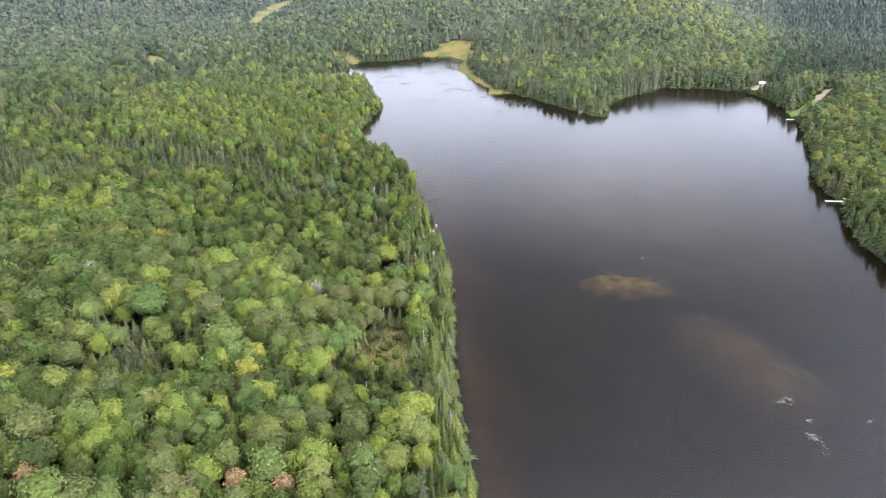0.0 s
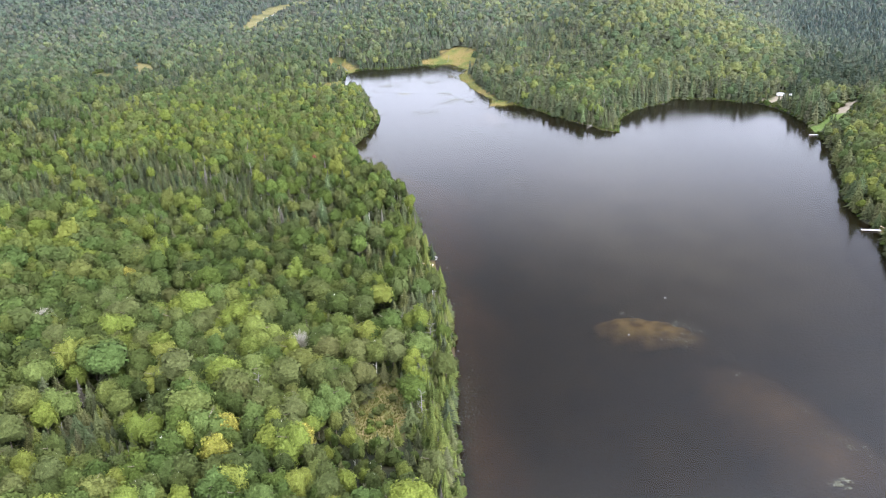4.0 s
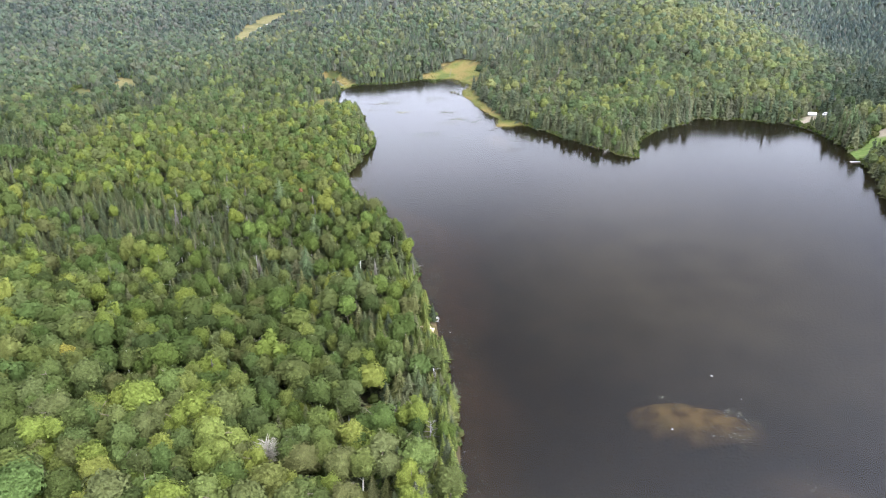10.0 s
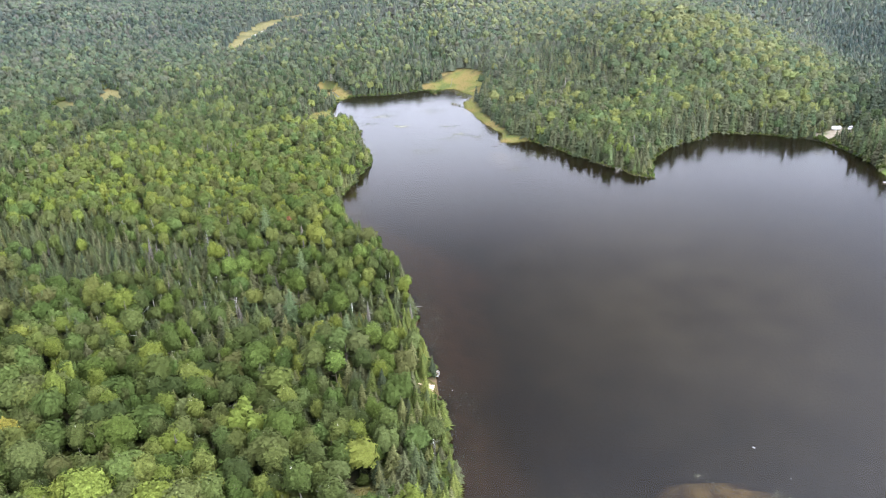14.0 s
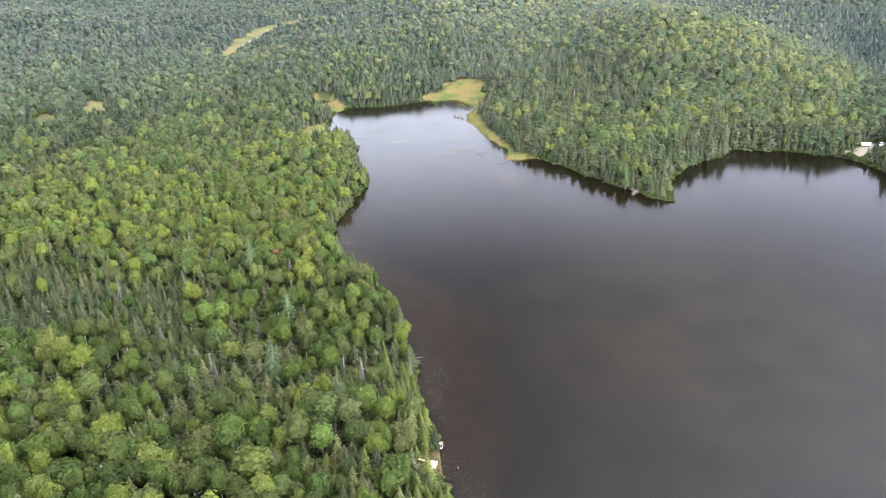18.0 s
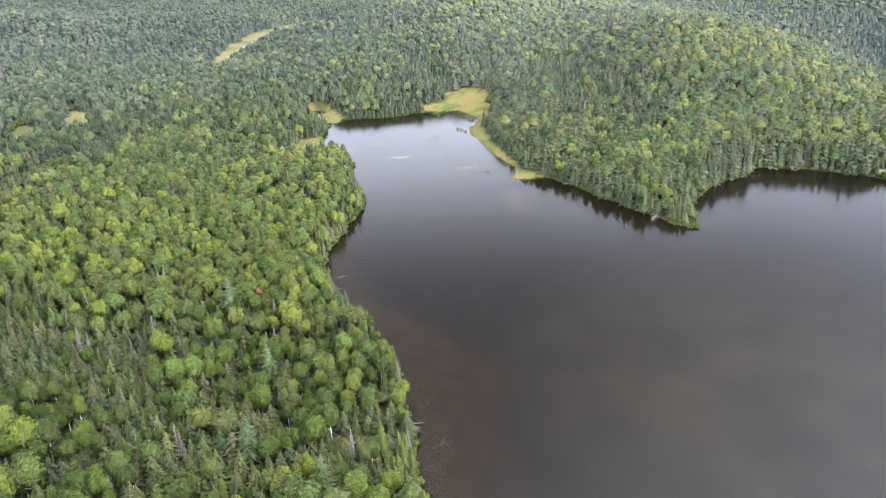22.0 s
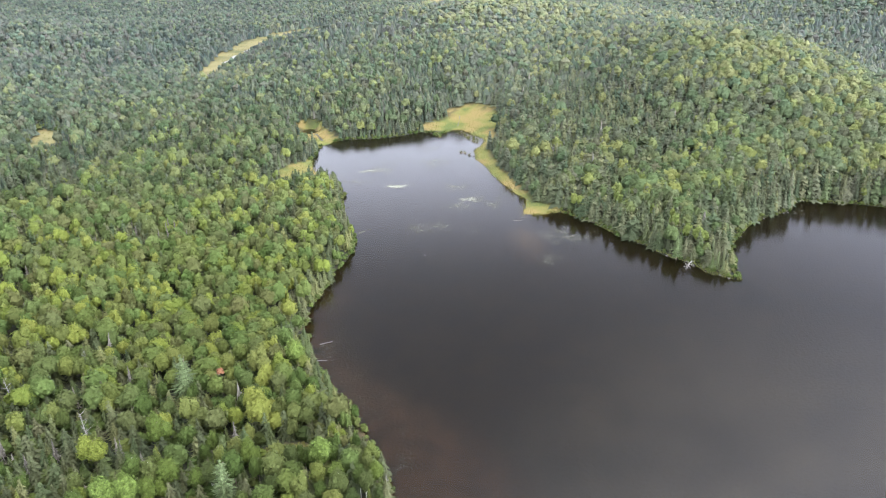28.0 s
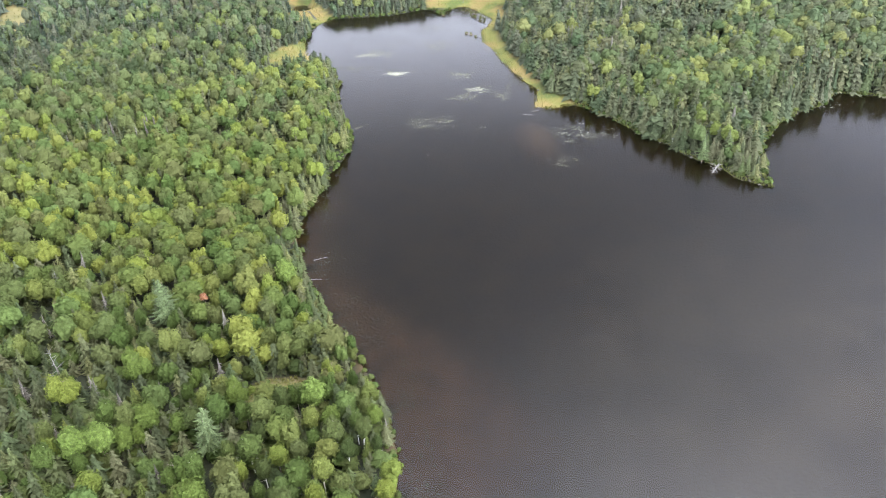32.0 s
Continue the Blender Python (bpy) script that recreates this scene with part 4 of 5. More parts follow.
# ---------------------------------------------------------------- trees that stand out
for bx, by, bs in ((-33.8, 170.5, 1.15), (-98, 177, 1.05)):
    lone_tree("bare_tree", "grey tree with a pale leafless twiggy crown", bx, by, join([trunk_with_limbs(int(300 - bx) + k, 10.2 - 0.5 * k, 0.17, 40, 3.1 - 0.2 * k, 0.52, 0.5) for k in range(6)]), M_DEAD, M_TWIGS, 9.0, bs)
for gx_, gy_, gs in ((-45, 137, 1.0), (-29, 134.5, 0.95), (-45, 128, 1.1), (-97, 123, 1.0), (-87, 206, 0.9)):
    lone_tree("golden_maple", "maple turned golden yellow among green trees", gx_, gy_, rounded_crown(int(210 + gy_), 2.9, 10.6, 4.2, 14, 700, 0.42, 6, 11), M_BARK, M_GOLD, size=gs)
for gx_, gy_ in ((-32, 91), (-41, 92), (-79, 92)):
    lone_tree("russet_maple", "maple with thinning russet brown leaves", gx_, gy_, rounded_crown(int(220 - gx_), 2.4, 10.0, 4.2, 11, 420, 0.42, 5, 9, 0.4), M_BARK,
              foliage("russet_leaves", [(0.0, (0.14, 0.095, 0.045)), (1.0, (0.16, 0.105, 0.05))], "object"))
lone_tree("red_maple", "small maple with bright red autumn leaves", -47.5, 337, rounded_crown(230, 0.9, 9.2, 7.2, 7, 120, 0.28), M_BARK, M_RED, 9.0)
for px, py, ps in ((-37, 264.5, 1.1), (-20.5, 254.3, 0.95), (-38, 296.5, 1.0), (-55.8, 335, 1.15), (92.3, 413.5, 0.8), (215.5, 406, 1.0), (220, 412, 1.15), (226, 417, 1.1), (221, 419, 1.0), (228, 424, 1.2), (213, 411, 0.9), (170, 274, 1.1)):
    lone_tree("white_pine", "blue-green white pine with layered plumes", px, py, conifer_crown(int(240 + py), 2.7, 12.0, 2.5, 12, 18, droop=-0.10, ragged=0.3, wide=0.85, taper=0.7), M_BARK, M_PINE, 11.5, ps)
for px, py, ps in ((-60, 293, 1.15), (-56, 294, 1.0), (-20, 306, 1.25), (-31, 349, 0.9), (-13.4, 250.3, 0.75), (-22.3, 236, 0.85)):
    lone_tree("lime_maple", "maple with bright lime green leaves", px, py, rounded_crown(int(250 - px), 2.7, 10.4, 4.0, 14, 640, 0.42, 6, 11), M_BARK,
              foliage("lime_leaves", [(0.0, (0.062, 0.090, 0.020)), (1.0, (0.072, 0.098, 0.022))], "object"))
rs = np.random.RandomState(77)
for cx, cy, num, spread in ((-91, 436, 9, 6), (-213, 705, 10, 14), (72, 527, 4, 3), (-77, 330, 2, 6), (-68, 317, 3, 7), (-82, 344, 2, 5), (-95, 323, 2, 5),
                            (-50, 204, 1, 1), (-41, 214, 1, 1), (-49, 186, 1, 1), (-5.5, 219, 1, 1), (-82, 261, 1, 1), (-54, 266, 1, 1)):
    for k in range(num):
        x, y = cx + rs.normal(0, spread), cy + rs.normal(0, spread)
        lib = DEADS if rs.uniform() < 0.35 else SNAGS
        place(lib, rs.randint(len(lib)), x, y, ground_at(x, y), rs.uniform(0.78, 1.05), rs.uniform(0, 6), rs.normal(0, 3))

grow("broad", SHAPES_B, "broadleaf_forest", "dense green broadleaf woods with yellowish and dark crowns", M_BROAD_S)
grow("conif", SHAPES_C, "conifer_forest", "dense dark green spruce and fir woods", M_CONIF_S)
grow("dead", SHAPES_D, "dead_wood", "bleached grey dead spruces scattered through the woods", M_BARE_S)

# ---------------------------------------------------------------- shrubs, sedge and lily pads
loop_n = np.roll(LAKE, -1, 0) - LAKE
seg = np.linalg.norm(loop_n, axis=1)
s_rows = []
rs = np.random.RandomState(31)
for i in range(len(LAKE)):
    if LAKE[i, 1] < 60:
        continue
    for k in range(max(1, int(seg[i] / 1.0))):
        p = LAKE[i] + loop_n[i] * rs.uniform()
        nrm = np.array([loop_n[i, 1], -loop_n[i, 0]]) / (seg[i] + 1e-6)
        p = p - nrm * rs.uniform(-0.6, 2.2)
        if p[0] > 40 and rs.uniform() < (0.2 if p[1] > 385 else 0.6):
            continue
        s_rows.append((p[0], p[1], rs.uniform(0.4, 1.0), rs.uniform(0, 6.28), rs.uniform(0.0, 0.55)))
for cx, cy, rx, ry, turn in LAWNS[:5]:
    for k in range(int(rx * ry * 0.16)):
        g, q = rs.uniform(0, 6.28), math.sqrt(rs.uniform())
        s_rows.append((cx + math.cos(g) * q * rx * 1.1, cy + math.sin(g) * q * ry * 1.1, rs.uniform(0.4, 1.1), g, rs.uniform(0.2, 0.85)))
# brush round the clearings
for cx, cy, rx, ry, turn in BARE[:5] + GREENS + MEADOWS[7:9]:
    for k in range(int(3 * (rx + ry))):
        g, q = rs.uniform(0, 6.28), rs.uniform(1.0, 1.35)
        c, s = math.cos(radians(turn)), math.sin(radians(turn))
        u, w = math.cos(g) * q * rx, math.sin(g) * q * ry
        s_rows.append((cx + u * c - w * s, cy + u * s + w * c, rs.uniform(0.9, 1.9), g, rs.uniform(0.1, 0.6)))
# saplings and bushes under the near wood
ux, uy, ur = scatter(37, -95, 10, 74, 335, 4.2)
uq = (signed_distance(ux, uy, LAKE) > 2) & (cover(ux, uy, LAWNS, 0.1) < 0.0)
for x, y in zip(ux[uq], uy[uq]):
    s_rows.append((x, y, rs.uniform(0.9, 2.0), rs.uniform(0, 6.28), rs.uniform(0.0, 0.5)))
s_rows = np.array(s_rows)
sd = signed_distance(s_rows[:, 0], s_rows[:, 1], LAKE)
keep = (sd > -0.9) & (cover(s_rows[:, 0], s_rows[:, 1], BOGS) < 0.1) & ~((s_rows[:, 0] > 22) & (s_rows[:, 0] < 56) & (s_rows[:, 1] > 462) & (sd < 5)) & (cover(s_rows[:, 0], s_rows[:, 1], LAWNS[5:] + GREENS + BARE, 0.1) < 0.0) & (blob(s_rows[:, 0], s_rows[:, 1], 220, 449, 10, 11) < 0)
s_rows, sd = s_rows[keep], sd[keep]
SHRUBS = {("s", i): rounded_crown(300 + i, 1.15, 1.9, 0.1, 4, 16, 0.6, 3, 6) for i in range(4)}
sz = ground_height(s_rows[:, 0], s_rows[:, 1], sd)
sv = rs.randint(0, 4, len(s_rows))
for i in range(4):
    q = sv == i
    sow("shrub", ("s", i), s_rows[q, 0], s_rows[q, 1], np.maximum(sz[q], 0.0) - 0.1, s_rows[q, 2], s_rows[q, 3], s_rows[q, 4])
grow("shrub", SHRUBS, "shore_shrubs", "low green alder shrubs along the waterline", M_BROAD_S, "shrubs")


def sedge_tuft(seed):
    rs = np.random.RandomState(seed)
    v, f = [], []
    for j in range(7):
        g, r, h = rs.uniform(0, 6.28), rs.uniform(0.1, 0.45), rs.uniform(0.35, 0.8)
        k = len(v)
        c, s = math.cos(g), math.sin(g)
        v += [(c * 0.1 - s * 0.16, s * 0.1 + c * 0.16, 0), (c * 0.1 + s * 0.16, s * 0.1 - c * 0.16, 0), (c * r * 1.6, s * r * 1.6, h)]
        f.append((k, k + 1, k + 2))
    return np.array(v), np.array(f)


TUFTS = {("t", i): sedge_tuft(320 + i) for i in range(4)}
xs, ys, rs = scatter(33, -80, 75, 455, 680, 0.9)
q = (cover(xs, ys, BOGS) > -0.05)
xs, ys = xs[q], ys[q]
q = (signed_distance(xs, ys, LAKE) > -0.4) & (blob(xs, ys, *POND) < -0.05)
xs, ys = xs[q], ys[q]
x2, y2, r2 = scatter(34, -300, -110, 540, 1090, 3.2)
q = cover(x2, y2, BOGS) > 0.0
x2, y2 = x2[q], y2[q]
x3, y3, r3 = scatter(35, -40, 235, 130, 470, 0.55)
q = (cover(x3, y3, LAWNS, 0.1) > 0.0) & (signed_distance(x3, y3, LAKE) > 0.3)
x3, y3 = x3[q], y3[q]
x4, y4, r4 = scatter(39, 50, 200, 380, 475, 0.6)
q = np.abs(signed_distance(x4, y4, LAKE) - 0.6) < 0.8 + 0.5 * wavy(x4, y4, 4.0, 2.0)
x4, y4 = x4[q], y4[q]
for X, Y, sc in ((xs, ys, 0.55), (x2, y2, 0.8), (x3, y3, 0.7), (x4, y4, 0.8)):
    Z = ground_height(X, Y)
    v = rs.randint(0, 4, len(X))
    tint = np.clip(0.24 + 0.15 * wavy(X, Y, 13, 2.0) + 0.10 * wavy(X, Y, 3.1, 5.0) + rs.normal(0, 0.05, len(X)) + 0.15 * ((X > 46) & (Y > 570) | (X > 35) & (Y < 570) & (Y > 455)) * (X < 75) - 0.25 * (sc == 0.8) * (X > 50), 0, 1)
    for i in range(4):
        q = v == i
        sow("sedge", ("t", i), X[q], Y[q], np.maximum(Z[q], 0) - 0.03, np.full(q.sum(), sc) * rs.uniform(0.7, 1.3, q.sum()), rs.uniform(0, 6.28, q.sum()), tint[q])
grow("sedge", TUFTS, "sedge_grass", "yellow-green sedge tufts on the bog and clearings", M_SEDGE, "grass")


def lily_pad(seed, m=7):
    rs = np.random.RandomState(seed)
    g = np.linspace(0.25, 6.05, m)
    v = [(0, 0, 0.0)] + [(math.cos(a) * rs.uniform(0.85, 1.1), math.sin(a) * rs.uniform(0.85, 1.1), rs.uniform(0.0, 0.06)) for a in g]
    return np.array(v), np.array([(0, j, j + 1) for j in range(1, m)])


PADS = {("p", i): lily_pad(340 + i) for i in range(3)}
# patches of floating leaves: centre, radii, turn, number, pad size, paleness
BAY_PADS = [(-18, 537, 7, 2.5, 0, 150, 0.46, 1.1), (-23, 519, 6, 2.5, 0, 80, 0.4, 0.8), (-7, 511, 4.5, 1.5, 0, 170, 0.46, 1.15),
            (13, 548, 7, 4, 0, 150, 0.42, 0.9), (19, 506, 7, 2.5, 0, 110, 0.42, 0.85), (26, 488, 5, 2, 0, 110, 0.45, 1.0),
            (20, 479, 5, 3, 0, 90, 0.4, 0.9), (35, 482, 4, 5, 0, 100, 0.38, 0.7), (5, 454, 6, 5, 0, 110, 0.36, 0.75),
            (11, 456, 4, 3, 0, 50, 0.36, 0.7), (23, 450, 2, 1, 0, 18, 0.36, 0.8)]
POINT_PADS = [(-19, 455, 2, 3, 0, 30, 0.32, 0.6), (55, 442, 7, 5, 0, 150, 0.36, 0.62), (48, 419, 5, 3, 0, 70, 0.32, 0.55),
              (65, 439, 8, 3, 0, 90, 0.34, 0.6), (44, 496, 4, 6, 0, 70, 0.34, 0.6), (10, 577, 8, 4, 0, 90, 0.4, 0.7),
              (-11, 549, 8, 5, 0, 90, 0.36, 0.6), (-30, 480, 2, 14, 0, 60, 0.3, 0.3)]
WEST_BANK_PADS = [(-26, 398, 4, 12, 10, 126, 0.4, 0.44), (-24, 366, 5, 14, 0, 219, 0.4, 0.44), (-15, 340, 6, 9, 30, 219, 0.4, 0.44),
                  (-3, 313, 3, 7, 0, 69, 0.35, 0.40), (0.5, 284, 4, 13, 0, 265, 0.4, 0.44), (3, 265, 3, 10, 0, 161, 0.4, 0.44),
                  (7, 228, 3, 10, 0, 126, 0.38, 0.44), (8.5, 205, 3, 12, 0, 126, 0.38, 0.40), (8, 172, 3, 16, 0, 173, 0.38, 0.44),
                  (7, 140, 3.5, 16, 0, 196, 0.36, 0.44), (7, 108, 4, 16, 0, 196, 0.36, 0.44)]
SHOAL_PADS = [(72, 189, 3, 4, 0, 40, 0.26, 0.62), (66, 182, 6, 2, -20, 50, 0.26, 0.55), (56, 196, 4, 2, 0, 20, 0.3, 0.6),
              (90, 133, 2, 9, 20, 45, 0.26, 0.8), (82, 122, 1.8, 1, 0, 60, 0.32, 0.55), (81, 110, 2.2, 4, 10, 40, 0.3, 0.85),
              (84, 115, 3, 1, 0, 12, 0.3, 0.8), (97, 113, 1.5, 0.8, 0, 12, 0.3, 0.8), (75, 165, 4, 8, 0, 14, 0.25, 0.6),
              (198, 423, 3.5, 2.2, 0, 70, 0.4, 0.6), (190, 440, 6, 2, 0, 20, 0.3, 0.4)]
COVE_PADS = [(156, 455, 3, 2, 0, 25, 0.3, 0.7)]
PATCHES = BAY_PADS + POINT_PADS + WEST_BANK_PADS + SHOAL_PADS + COVE_PADS
rs = np.random.RandomState(36)
for cx, cy, rx, ry, turn, num, size, pale in PATCHES:
    num = int(num * 1.3)
    g = rs.uniform(0, 6.28, num)
    r = np.sqrt(rs.uniform(0, 1, num))
    u, w = np.cos(g) * r * rx, np.sin(g) * r * ry
    # pads gather in clumps
    knots = rs.randint(0, max(2, num // 6), num)
    kx, ky = rs.normal(0, 1, num), rs.normal(0, 1, num)
    u, w = 0.35 * u + 0.9 * kx[knots] * rx * 0.7, 0.35 * w + 0.9 * ky[knots] * ry * 0.9
    c, s = math.cos(radians(turn)), math.sin(radians(turn))
    X, Y = cx + u * c - w * s, cy + u * s + w * c
    q = signed_distance(X, Y, LAKE) < -0.3
    X, Y = X[q], Y[q]
    m = len(X)
    v = rs.randint(0, 3, m)
    tint = np.clip(rs.normal(pale * 0.72 - (0.04 if pale > 0.45 else 0.14), 0.18 if pale > 0.45 else 0.10, m), 0, 1)
    for i in range(3):
        q = v == i
        sow("pad", ("p", i), X[q], Y[q], rs.uniform(0.012, 0.03, q.sum()), size * (0.66 if pale > 0.45 else 0.42) * rs.uniform(0.5, 1.4, q.sum()), rs.uniform(0, 6.28, q.sum()), tint[q])
grow("pad", PADS, "lily_pads", "floating lily pads in loose patches on the lake", M_PAD, "lily pads")


# ---------------------------------------------------------------- small built things
def box(bm, c, size, bevel=0.0, turn=0.0):
    m = Matrix.Translation(c) @ Matrix.Rotation(radians(turn), 4, "Z") @ Matrix.Diagonal((*size, 1))
    made = bmesh.ops.create_cube(bm, size=1.0, matrix=m)
    if bevel:
        edges = list({e for v in made["verts"] for e in v.link_edges})
        bmesh.ops.bevel(bm, geom=edges, offset=bevel, segments=1, affect="EDGES")
    return bm


def box_mesh(c, size, bevel=0.02, turn=0.0):
    return box(bmesh.new(), c, size, bevel, turn)


def rod(bm, p, q, r, sides=8):
    p, q = Vector(p), Vector(q)
    m = Matrix.Translation((p + q) / 2) @ (q - p).to_track_quat("Z", "Y").to_matrix().to_4x4()
    bmesh.ops.create_cone(bm, cap_ends=True, segments=sides, radius1=r, radius2=r, depth=(q - p).length, matrix=m)
    return bm


def dock(x, y, turn, length, width, label, mat):
    base = tagged(new("dock"), label, "dock")
    board = bpy.data.meshes.new("board")
    bm = box_mesh((0, 0, 0), (0.27, width, 0.05), 0.01)
    bm.to_mesh(board)
    bm.free()
    board.materials.append(mat)
    for k in range(int(length / 0.3)):
        part("board", board, mat, base).location = (0.15 + k * 0.3, 0, 0.5)
    for s in (-1, 1):
        part("beam", box_mesh((length / 2, s * (width / 2 - 0.1), 0.40), (length, 0.1, 0.14)), M_WOOD, base)
        for k in range(3):
            part("post", rod(bmesh.new(), (0.3 + k * (length - 0.6) / 2, s * (width / 2 + 0.06), -2.2), (0.3 + k * (length - 0.6) / 2, s * (width / 2 + 0.06), 0.75), 0.07), M_WOOD, base)
    base.matrix_basis = pose(x, y, 0, 0, 0, turn)
    return base


dock(164.6, 249.0, 168, 6.6, 1.2, "long whitewashed plank dock on posts", M_DOCK)
dock(207.0, 374.6, 176, 5.4, 1.2, "short whitewashed plank dock on posts", M_DOCK)
# wooden landing where the long dock meets the bank
land = tagged(new("landing_deck"), "square tan wooden deck beside the dock", "deck")
for k in range(9):
    part("board", box_mesh((0, -1.3 + k * 0.32, 0.9), (3.0, 0.29, 0.06), 0.01), M_WOOD, land)
for a_, b_ in ((-1.3, -1.2), (1.3, -1.2), (-1.3, 1.2), (1.3, 1.2)):
    part("post", rod(bmesh.new(), (a_, b_, -1.2), (a_, b_, 0.88), 0.08), M_WOOD, land)
land.matrix_basis = pose(166.8, 250.4, 0.35, 0, 0, 10)


def rowing_boat(x, y, turn, label, z=0.0, length=3.6):
    base = tagged(new("rowing_boat"), label, "boat")
    n, rows = 9, []
    bm = bmesh.new()
    for i in range(n):
        t = i / (n - 1)
        w = 0.62 * math.sin(math.pi * min(1, 0.18 + t * 0.82)) ** 0.6 if t < 0.98 else 0.03
        h = 0.42 + 0.22 * t ** 2
        ring = [(-w, h), (-w * 0.85, 0.12), (0, -0.04 + 0.15 * t ** 4), (w * 0.85, 0.12), (w, h)]
        rows.append([bm.verts.new(((t - 0.5) * length, yy, zz)) for yy, zz in ring])
    for i in range(n - 1):
        for j in range(4):
            bm.faces.new((rows[i][j], rows[i][j + 1], rows[i + 1][j + 1], rows[i + 1][j]))
    bm.faces.new(rows[0])
    bmesh.ops.solidify(bm, geom=list(bm.faces), thickness=0.04)
    part("hull", bm, M_DOCK, base)
    for sx in (-1.0, 0.0, 0.9):
        part("thwart", box_mesh((sx, 0, 0.36), (0.25, 0.95, 0.04)), M_WOOD, base)
    base.matrix_basis = pose(x, y, z, 0, 0, turn)
    return base


rowing_boat(3.2, 242.3, 80, "small white rowing boat moored at the wooded bank", -0.05, 2.2)

# plank jetty and landing on the west bank
jetty = tagged(new("landing_deck"), "weathered tan wooden landing with a plank path", "deck")
for k in range(8):
    part("board", box_mesh((0, -1.1 + k * 0.31, 0.5), (2.3, 0.28, 0.06), 0.01), M_WOOD, jetty)
for k in range(7):
    part("plank", box_mesh((-1.5 - k * 0.5, 0.8 + 0.12 * k, 0.62 + 0.02 * k), (0.46, 0.55, 0.05), 0.01, -8), M_WOOD, jetty)
for a_, b_ in ((-1.0, -1.0), (1.0, -1.0), (-1.0, 1.0), (1.0, 1.0)):
    part("post", rod(bmesh.new(), (a_, b_, -1.5), (a_, b_, 0.48), 0.07), M_WOOD, jetty)
jetty.matrix_basis = pose(0.9, 235.0, 0.45, 0, 0, -12)
bench = tagged(new("garden_bench"), "small weathered bench on the wooden landing", "bench")
part("seat", box_mesh((0, 0, 0.42), (1.3, 0.42, 0.06)), M_WOOD, bench)
part("backrest", box_mesh((0, 0.2, 0.72), (1.3, 0.06, 0.5)), M_WOOD, bench)
for a_ in (-0.55, 0.55):
    part("leg", box_mesh((a_, 0, 0.2), (0.08, 0.36, 0.4)), M_WOOD, bench)
bench.matrix_basis = pose(1.0, 234.7, 0.98, 0, 0, 70)


def cabin(x, y, turn, w, dpt, eave, ridge, wall_mat, roof_mat, label):
    base = tagged(new("cabin"), label, "cabin")
    bm = bmesh.new()
    box(bm, (0, 0, eave / 2 - 0.3), (w, dpt, eave + 0.6))
    for s in (-1, 1):
        a_ = [bm.verts.new((s * w / 2, t * dpt / 2, eave)) for t in (-1, 1)] + [bm.verts.new((s * w / 2, 0, ridge - 0.08))]
        b_ = [bm.verts.new((s * (w / 2 - 0.15), v.co.y, v.co.z)) for v in a_]
        bm.faces.new(a_)
        bm.faces.new(b_)
        for k in range(3):
            bm.faces.new((a_[k], a_[(k + 1) % 3], b_[(k + 1) % 3], b_[k]))
    part("wall", bm, wall_mat, base)
    for s in (-1, 1):
        bm = bmesh.new()
        o = 0.45
        slope = (ridge - eave) / (dpt / 2)
        p = [(-w / 2 - o, s * (dpt / 2 + o), eave - o * slope), (w / 2 + o, s * (dpt / 2 + o), eave - o * slope), (w / 2 + o, 0, ridge), (-w / 2 - o, 0, ridge)]
        top = [bm.verts.new((a, b, c + 0.10)) for a, b, c in p]
        bot = [bm.verts.new((a, b, c)) for a, b, c in p]
        bm.faces.new(top)
        bm.faces.new(bot[::-1])
        for k in range(4):
            bm.faces.new((bot[k], bot[(k + 1) % 4], top[(k + 1) % 4], top[k]))
        part("roof", bm, roof_mat, base, "sloping roof plane")
    win = part("window", box_mesh((w / 4, -dpt / 2 - 0.03, eave * 0.55), (0.9, 0.06, 0.9)), M_WHITE, base)
    part("pane", box_mesh((w / 4, -dpt / 2 - 0.07, eave * 0.55), (0.74, 0.03, 0.74)), M_GLASS, win)
    part("door", box_mesh((-w / 4, -dpt / 2 - 0.03, 1.0), (0.85, 0.06, 2.0)), M_WOOD, base)
    base.matrix_basis = pose(x, y, ground_at(x, y), 0, 0, turn)
    return base


cabin(-11.4, 244.0, 20, 2.8, 2.3, 2.6, 3.7, M_GREYWALL, M_ROOF, "small grey cabin with a dark shingle roof in the wood")


def camper(x, y, turn):
    base = tagged(new("camper_trailer"), "white camper trailer parked on gravel", "trailer")
    part("body", box_mesh((0, 0, 1.65), (6.2, 2.3, 2.1), 0.25), M_WHITE, base)
    for s in (-1.6, 0.4, 1.9):
        win = part("window", box_mesh((s, -1.16, 1.95), (0.9, 0.05, 0.6), 0.02), M_GLASS, base)
        part("frame", box_mesh((s, -1.15, 1.62), (0.96, 0.05, 0.05)), M_WHITE, win)
    part("door", box_mesh((-0.6, -1.17, 1.5), (0.65, 0.05, 1.7), 0.02), M_DOCK, base)
    for s in (-0.5, 0.5):
        for t in (-1.05, 1.05):
            wheel = part("wheel", rod(bmesh.new(), (s, t - 0.1, 0.34), (s, t + 0.1, 0.34), 0.34, 14), M_RUBBER, base)
            part("rim", rod(bmesh.new(), (s, t - 0.12, 0.34), (s, t + 0.12, 0.34), 0.18, 10), M_WHITE, wheel)
    part("drawbar", box_mesh((3.6, 0, 0.5), (1.3, 0.12, 0.12)), M_RUBBER, base)
    base.matrix_basis = pose(x, y, ground_at(x, y), 0, 0, turn) @ Matrix.Diagonal((0.72, 0.72, 0.72, 1))
    return base


camper(224.5, 457.0, -10)


